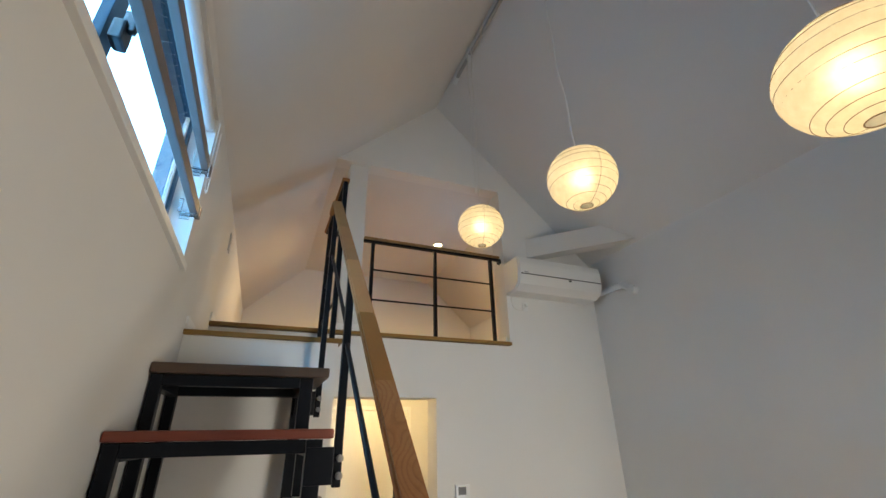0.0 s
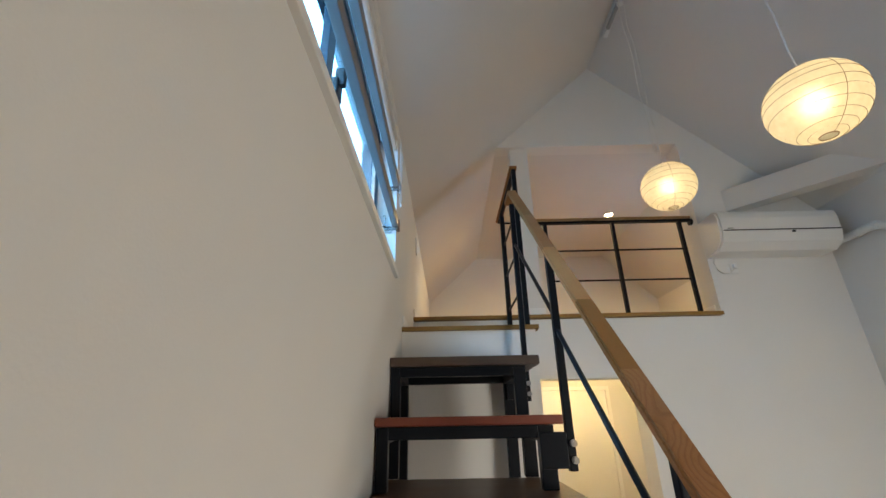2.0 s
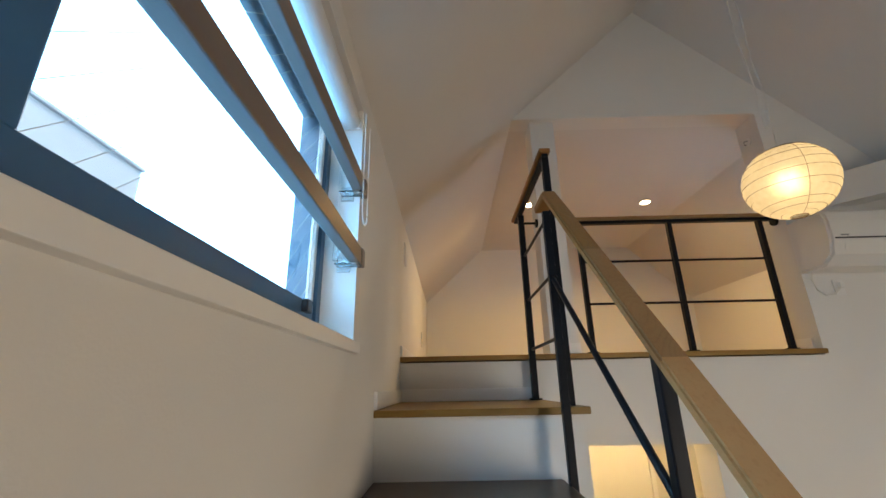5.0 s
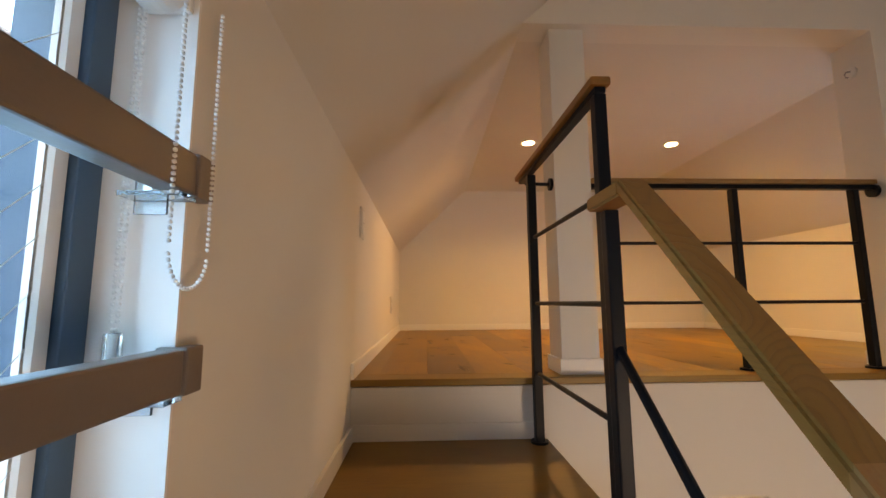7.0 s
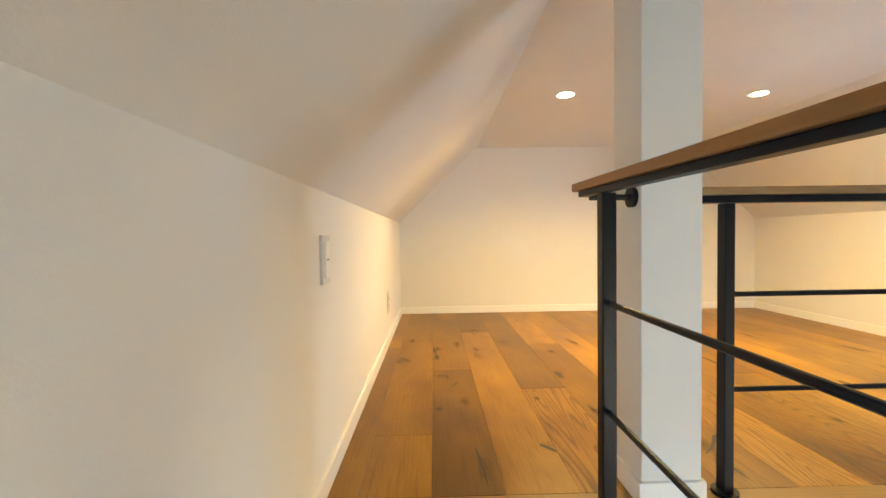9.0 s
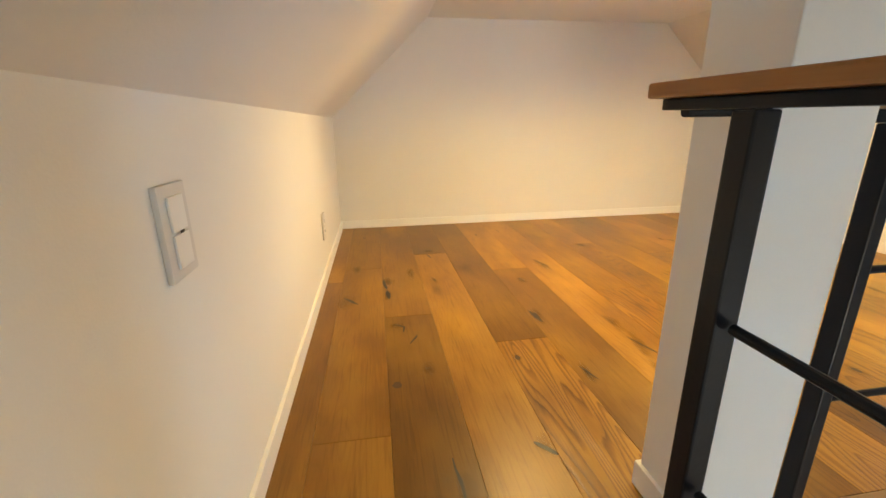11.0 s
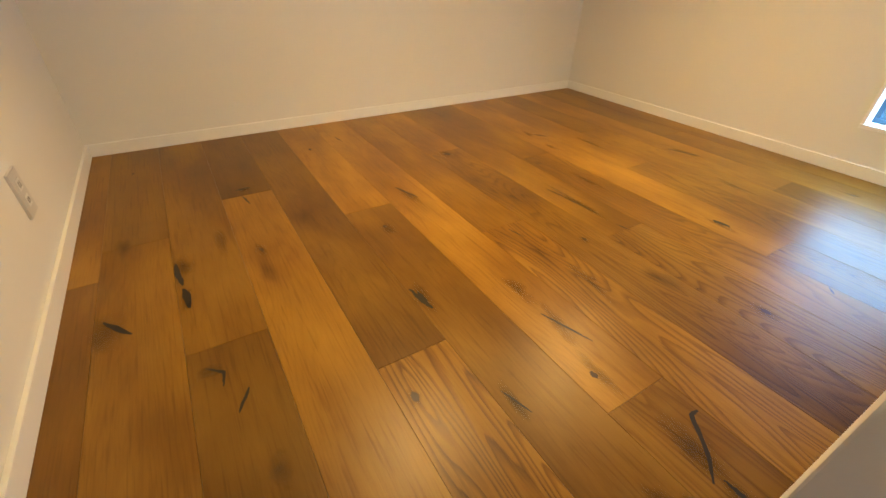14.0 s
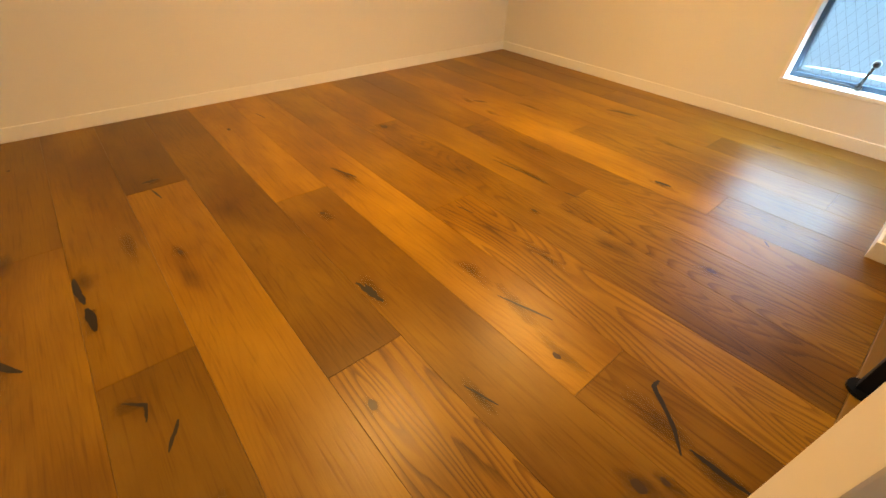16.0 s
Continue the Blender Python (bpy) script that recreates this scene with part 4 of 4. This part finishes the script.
for way, name in ((DOWN, "roof"), (BACK, "roof")):
    bm = bmesh.new()
    prism(bm, [TOP_A, TOP_B, TOP_B + 1.8 * way, TOP_A + 1.8 * way], (0, 0, -0.06))
    roof = at(house, part(name, bm, ROOFPINK, house, "weathered pink metal roof"))
    for i in range(1, 8):
        p, q = TOP_A + way * (0.235 * i), TOP_B + way * (0.235 * i)
        bm = bmesh.new()
        prism(bm, [p, q, q + way * 0.075, p + way * 0.075], UP * 0.022)
        at(roof, part("batten", bm, ROOFBLUE, roof, "grey roof batten"))
bm = bmesh.new()
rod(bm, TOP_A + UP * 0.01, TOP_B + UP * 0.01, 0.045)
at(house, part("ridge_cap", bm, ROOFBLUE, house, "grey ridge cap"))
bm = bmesh.new()
rod(bm, TOP_A + 1.8 * DOWN - UP * 0.06, TOP_B + 1.8 * DOWN - UP * 0.06, 0.05)
at(house, part("gutter", bm, ROOFBLUE, house, "grey eaves gutter"))

PALE = plain("pale_blue_grey_cladding", (0.68, 0.77, 0.83), 0.8, grain=30, vary=0.05)
far = thing("apartment_building", "pale flat-roofed panel-clad building behind the low roof", "building", (-10, 0, -3.2))
at(far, part("wall", boxes((-14, -8.02, -9, 7.9, -3.2, 7.98)), RENDERED, far))
for r in range(6):
    for c in range(5):
        z1 = 7.95 - r * 1.85
        y1 = 7.88 - c * 3.3
        at(far, part("panel", boxes((-8.02, -8.0, y1 - 3.297, y1, z1 - 1.847, z1)), PALE, far, "pale cladding panel"))
at(far, part("parapet", boxes((-14.05, -7.95, -9.05, 7.95, 7.98, 8.06)), PALE, far))
far2 = thing("neighbour_house", "distant neighbouring house with a dark grey-blue roof", "house", (-10, 13, -3.2))
at(far2, part("wall", boxes((-14.5, -8.2, 11.9, 16, -3.2, 5.1)), ROOFBLUE, far2))
bm = bmesh.new()
prism(bm, [(-8.0, 11.5, 5.05), (-8.0, 16.5, 5.05), (-8.0, 14.0, 6.75)], (-7.0, 0, 0))
at(far2, part("roof", bm, ROOFBLUE, far2, "dark grey-blue roof"))

east = thing("neighbour_house", "grey-sided house close outside the loft window", "house", (4.9, 0.5, -3.2))
at(east, part("wall", boxes((4.3, 7.0, -3.0, 4.5, -3.2, 3.3)), RENDERED, east))
at(east, part("eaves", boxes((4.15, 7.1, -3.1, 4.6, 3.3, 3.42), bevel=0.01), PALE, east, "pale eaves board"))

# ---- loft floor planks ----
floor = setting("floor_loft", boxes((0, XR, 0.104, 2.545, L - 0.016, L - 0.013)), SPLIT, "wide oiled oak planks with dark knots in the loft", "floor")
SEAMS = [0.0] + [0.082 + 0.183 * k for k in range(16)] + [XR]
JOINTS = {0: [1.475], 1: [0.423, 1.636], 2: [1.06], 3: [1.835], 4: [0.807], 5: [1.508], 6: [0.463], 7: [1.166], 8: [1.866], 9: [0.935], 10: [1.61],
          11: [0.597], 12: [1.297], 13: [0.35, 1.75], 14: [0.840], 15: [1.5], 16: [0.6]}
# tone and strength of the grain of each plank, front to back
LOOKS = {0: [(0.50, 0.2), (0.58, 0.2)], 1: [(0.53, 0.3), (0.48, 0.25), (0.40, 0.2)], 2: [(0.34, 0.15), (0.43, 0.2)], 3: [(0.55, 0.3), (0.35, 0.15)],
         4: [(0.62, 1.0), (0.37, 0.35)], 5: [(0.44, 0.3), (0.66, 0.2)], 6: [(0.50, 0.6), (0.68, 0.3)], 7: [(0.64, 0.9), (0.52, 0.4)],
         8: [(0.46, 0.8), (0.66, 0.3)], 9: [(0.46, 0.8), (0.47, 0.3)], 10: [(0.56, 0.8), (0.50, 0.3)], 11: [(0.52, 0.9), (0.68, 0.4)],
         12: [(0.48, 0.7), (0.66, 0.3)], 13: [(0.48, 0.6), (0.54, 0.4), (0.45, 0.3)], 14: [(0.42, 0.5), (0.66, 0.3)], 15: [(0.54, 0.4), (0.43, 0.3)], 16: [(0.60, 0.3), (0.5, 0.3)]}
for c, (x0, x1) in enumerate(zip(SEAMS, SEAMS[1:])):
    ends = [0.1045] + JOINTS[c] + [2.545]
    for (y0, y1), (tone_, grain_) in zip(zip(ends, ends[1:]), LOOKS[c]):
        gap = 0.0002
        bm = bmesh.new()
        w, l = (x1 - x0) / 2 - gap, (y1 - y0) / 2 - gap
        box(bm, -w, w, -l, l, -0.013, 0.0)
        bmesh.ops.bevel(bm, geom=[e for e in bm.edges if e.verts[0].co.z > -0.001 and e.verts[1].co.z > -0.001], offset=0.0006, segments=1, affect="EDGES")
        pl = part("plank", bm, OAK, floor)
        pl.color = (tone_, grain_, 0, 1)
        pl.location = ((x0 + x1) / 2, (y0 + y1) / 2, L - 0.0003 * random.random())


def crack(points, width, mat=FILLER):
    """A filled split or knot in the planks: a thin uneven sliver level with the wood."""
    bm = bmesh.new()
    path = []
    for (xa, ya), (xb, yb) in zip(points, points[1:]):
        path += [Vector((xa + (xb - xa) * k / 5, ya + (yb - ya) * k / 5, 0)) for k in range(5)]
    path.append(Vector((*points[-1], 0)))
    n = len(path) - 1
    rows = []
    for i, p in enumerate(path):
        t = (path[min(i + 1, n)] - path[max(i - 1, 0)]).normalized()
        side = Vector((-t.y, t.x, 0))
        w = width * max(0.10, math.sin(math.pi * i / n)) ** 0.45 * random.uniform(0.7, 1.1) / 2
        c = p + side * random.uniform(-0.12, 0.12) * width
        rows.append((bm.verts.new(c - side * w), bm.verts.new(c + side * w)))
    for u, v in zip(rows, rows[1:]):
        bm.faces.new((u[0], u[1], v[1], v[0]))
    ob = part("knot", bm, mat, floor, "dark filled crack")
    ob.location = (0, 0, L + 0.0006)


def eye_knot(x, y, r, mat=SPLIT):
    """A round knot: an uneven dark disc with a split through it."""
    bm = bmesh.new()
    bm.faces.new([bm.verts.new((r * random.uniform(0.7, 1.1) * math.cos(a), 1.5 * r * random.uniform(0.7, 1.1) * math.sin(a), 0)) for a in (k * math.tau / 12 for k in range(12))])
    ob = part("knot", bm, mat, floor, "round brown knot")
    ob.location = (x, y, L + 0.0005)


crack([(0.270, 1.465), (0.275, 1.40), (0.283, 1.345)], 0.017)
crack([(0.283, 1.328), (0.288, 1.235)], 0.021)
crack([(0.824, 1.02), (0.832, 0.96), (0.842, 0.92)], 0.016)
crack([(0.838, 1.00), (0.842, 0.95)], 0.010)
crack([(0.505, 1.892), (0.560, 1.894)], 0.012)
crack([(0.521, 1.83), (0.535, 1.75)], 0.008)
crack([(0.30, 1.00), (0.335, 0.97), (0.328, 0.93)], 0.008)
crack([(0.345, 0.845), (0.375, 0.90)], 0.009)
crack([(0.838, 0.62), (0.862, 0.545)], 0.006)
crack([(1.168, 0.372), (1.146, 0.372), (1.096, 0.307), (1.048, 0.268)], 0.011)
crack([(1.072, 0.262), (1.073, 0.236), (1.074, 0.190), (1.076, 0.150)], 0.011)
crack([(1.615, 1.31), (1.628, 1.20), (1.640, 1.05)], 0.007)
crack([(1.640, 0.98), (1.650, 0.92)], 0.006)
crack([(1.985, 0.82), (1.992, 0.76)], 0.020)
crack([(1.880, 0.395), (1.905, 0.418)], 0.007)
crack([(1.080, 0.76), (1.104, 0.687), (1.125, 0.62)], 0.007)
crack([(1.07, 1.62), (1.11, 1.50)], 0.012, SPLIT)
crack([(2.02, 1.85), (2.06, 1.79)], 0.018, SPLIT)
crack([(2.50, 1.36), (2.55, 1.22)], 0.022, SPLIT)
crack([(1.050, 2.30), (1.064, 2.22)], 0.006)
crack([(1.275, 1.14), (1.290, 1.07)], 0.005)
crack([(0.10, 1.28), (0.16, 1.20)], 0.016)
crack([(0.395, 0.33), (0.402, 0.25), (0.408, 0.14)], 0.008)
crack([(0.590, 0.345), (0.63, 0.30)], 0.016)
for x, y, r in ((0.670, 0.700, 0.013), (0.508, 1.421, 0.010), (1.450, 1.828, 0.022), (0.890, 2.186, 0.010), (1.462, 0.963, 0.010), (1.048, 0.548, 0.012), (0.940, 0.289, 0.016), (0.982, 0.262, 0.010),
                (0.905, 1.363, 0.010), (1.623, 0.458, 0.014), (0.165, 2.25, 0.008), (0.29, 0.62, 0.020)):
    eye_knot(x, y, 0.7 * r)



DISC = bpy.data.meshes.new("stain")
DISC.from_pydata([(math.cos(k * math.tau / 20), math.sin(k * math.tau / 20), 0) for k in range(20)], [], [list(range(20))])
DISC.materials.append(STAIN)


def stain(i, x, y, wide, long, turn=0.0):
    """Darkened wood round a knot or along a streak, fading into the plank."""
    ob = tagged(new("stain", DISC), "darkened wood round a knot")
    ob.parent = floor
    ob.matrix_basis = Matrix.Translation((x, y, L + 0.00012 + 0.00001 * (i % 8))) @ Matrix.Rotation(radians(turn), 4, "Z") @ Matrix.Diagonal((wide, long, 1, 1))


STAINS = [(0.29, 1.44, 0.055, 0.10), (0.285, 1.27, 0.03, 0.07), (0.115, 1.235, 0.075, 0.13), (0.842, 0.965, 0.055, 0.11), (1.437, 1.835, 0.055, 0.07), (1.088, 1.53, 0.05, 0.13),
          (0.913, 1.345, 0.045, 0.06), (0.507, 1.417, 0.032, 0.07), (1.975, 0.79, 0.035, 0.09), (1.62, 0.46, 0.045, 0.07), (0.67, 0.70, 0.032, 0.045), (1.094, 0.70, 0.045, 0.14),
          (1.06, 0.545, 0.04, 0.10), (1.09, 0.87, 0.045, 0.12), (2.53, 1.29, 0.075, 0.20), (1.974, 1.67, 0.04, 0.08), (2.0, 1.865, 0.05, 0.07), (0.889, 2.18, 0.022, 0.03),
          (1.456, 0.96, 0.03, 0.04), (0.945, 0.285, 0.05, 0.07), (0.985, 0.255, 0.03, 0.05), (2.726, 0.65, 0.035, 0.07), (1.643, 1.15, 0.03, 0.26), (1.085, 0.33, 0.07, 0.12),
          (1.065, 0.20, 0.05, 0.10), (0.39, 0.69, 0.05, 0.06), (0.14, 1.636, 0.05, 0.12), (0.413, 0.22, 0.05, 0.10), (0.616, 0.33, 0.04, 0.06), (0.31, 0.985, 0.06, 0.03),
          (0.54, 1.89, 0.05, 0.04), (1.83, 1.30, 0.03, 0.16), (2.20, 1.62, 0.03, 0.18), (0.40, 1.55, 0.04, 0.16), (0.845, 0.59, 0.03, 0.10), (1.30, 0.78, 0.04, 0.16), (2.36, 0.95, 0.04, 0.14)]
for i, (x, y, wide, long) in enumerate(STAINS):
    stain(i, x, y, wide * 1.1, long * 1.4, random.uniform(-8, 8))

# ---- to full size ----
for ob in list(scene.objects):
    if ob.parent is None and ob.type != "CAMERA":
        ob.matrix_world = GROW @ ob.matrix_basis
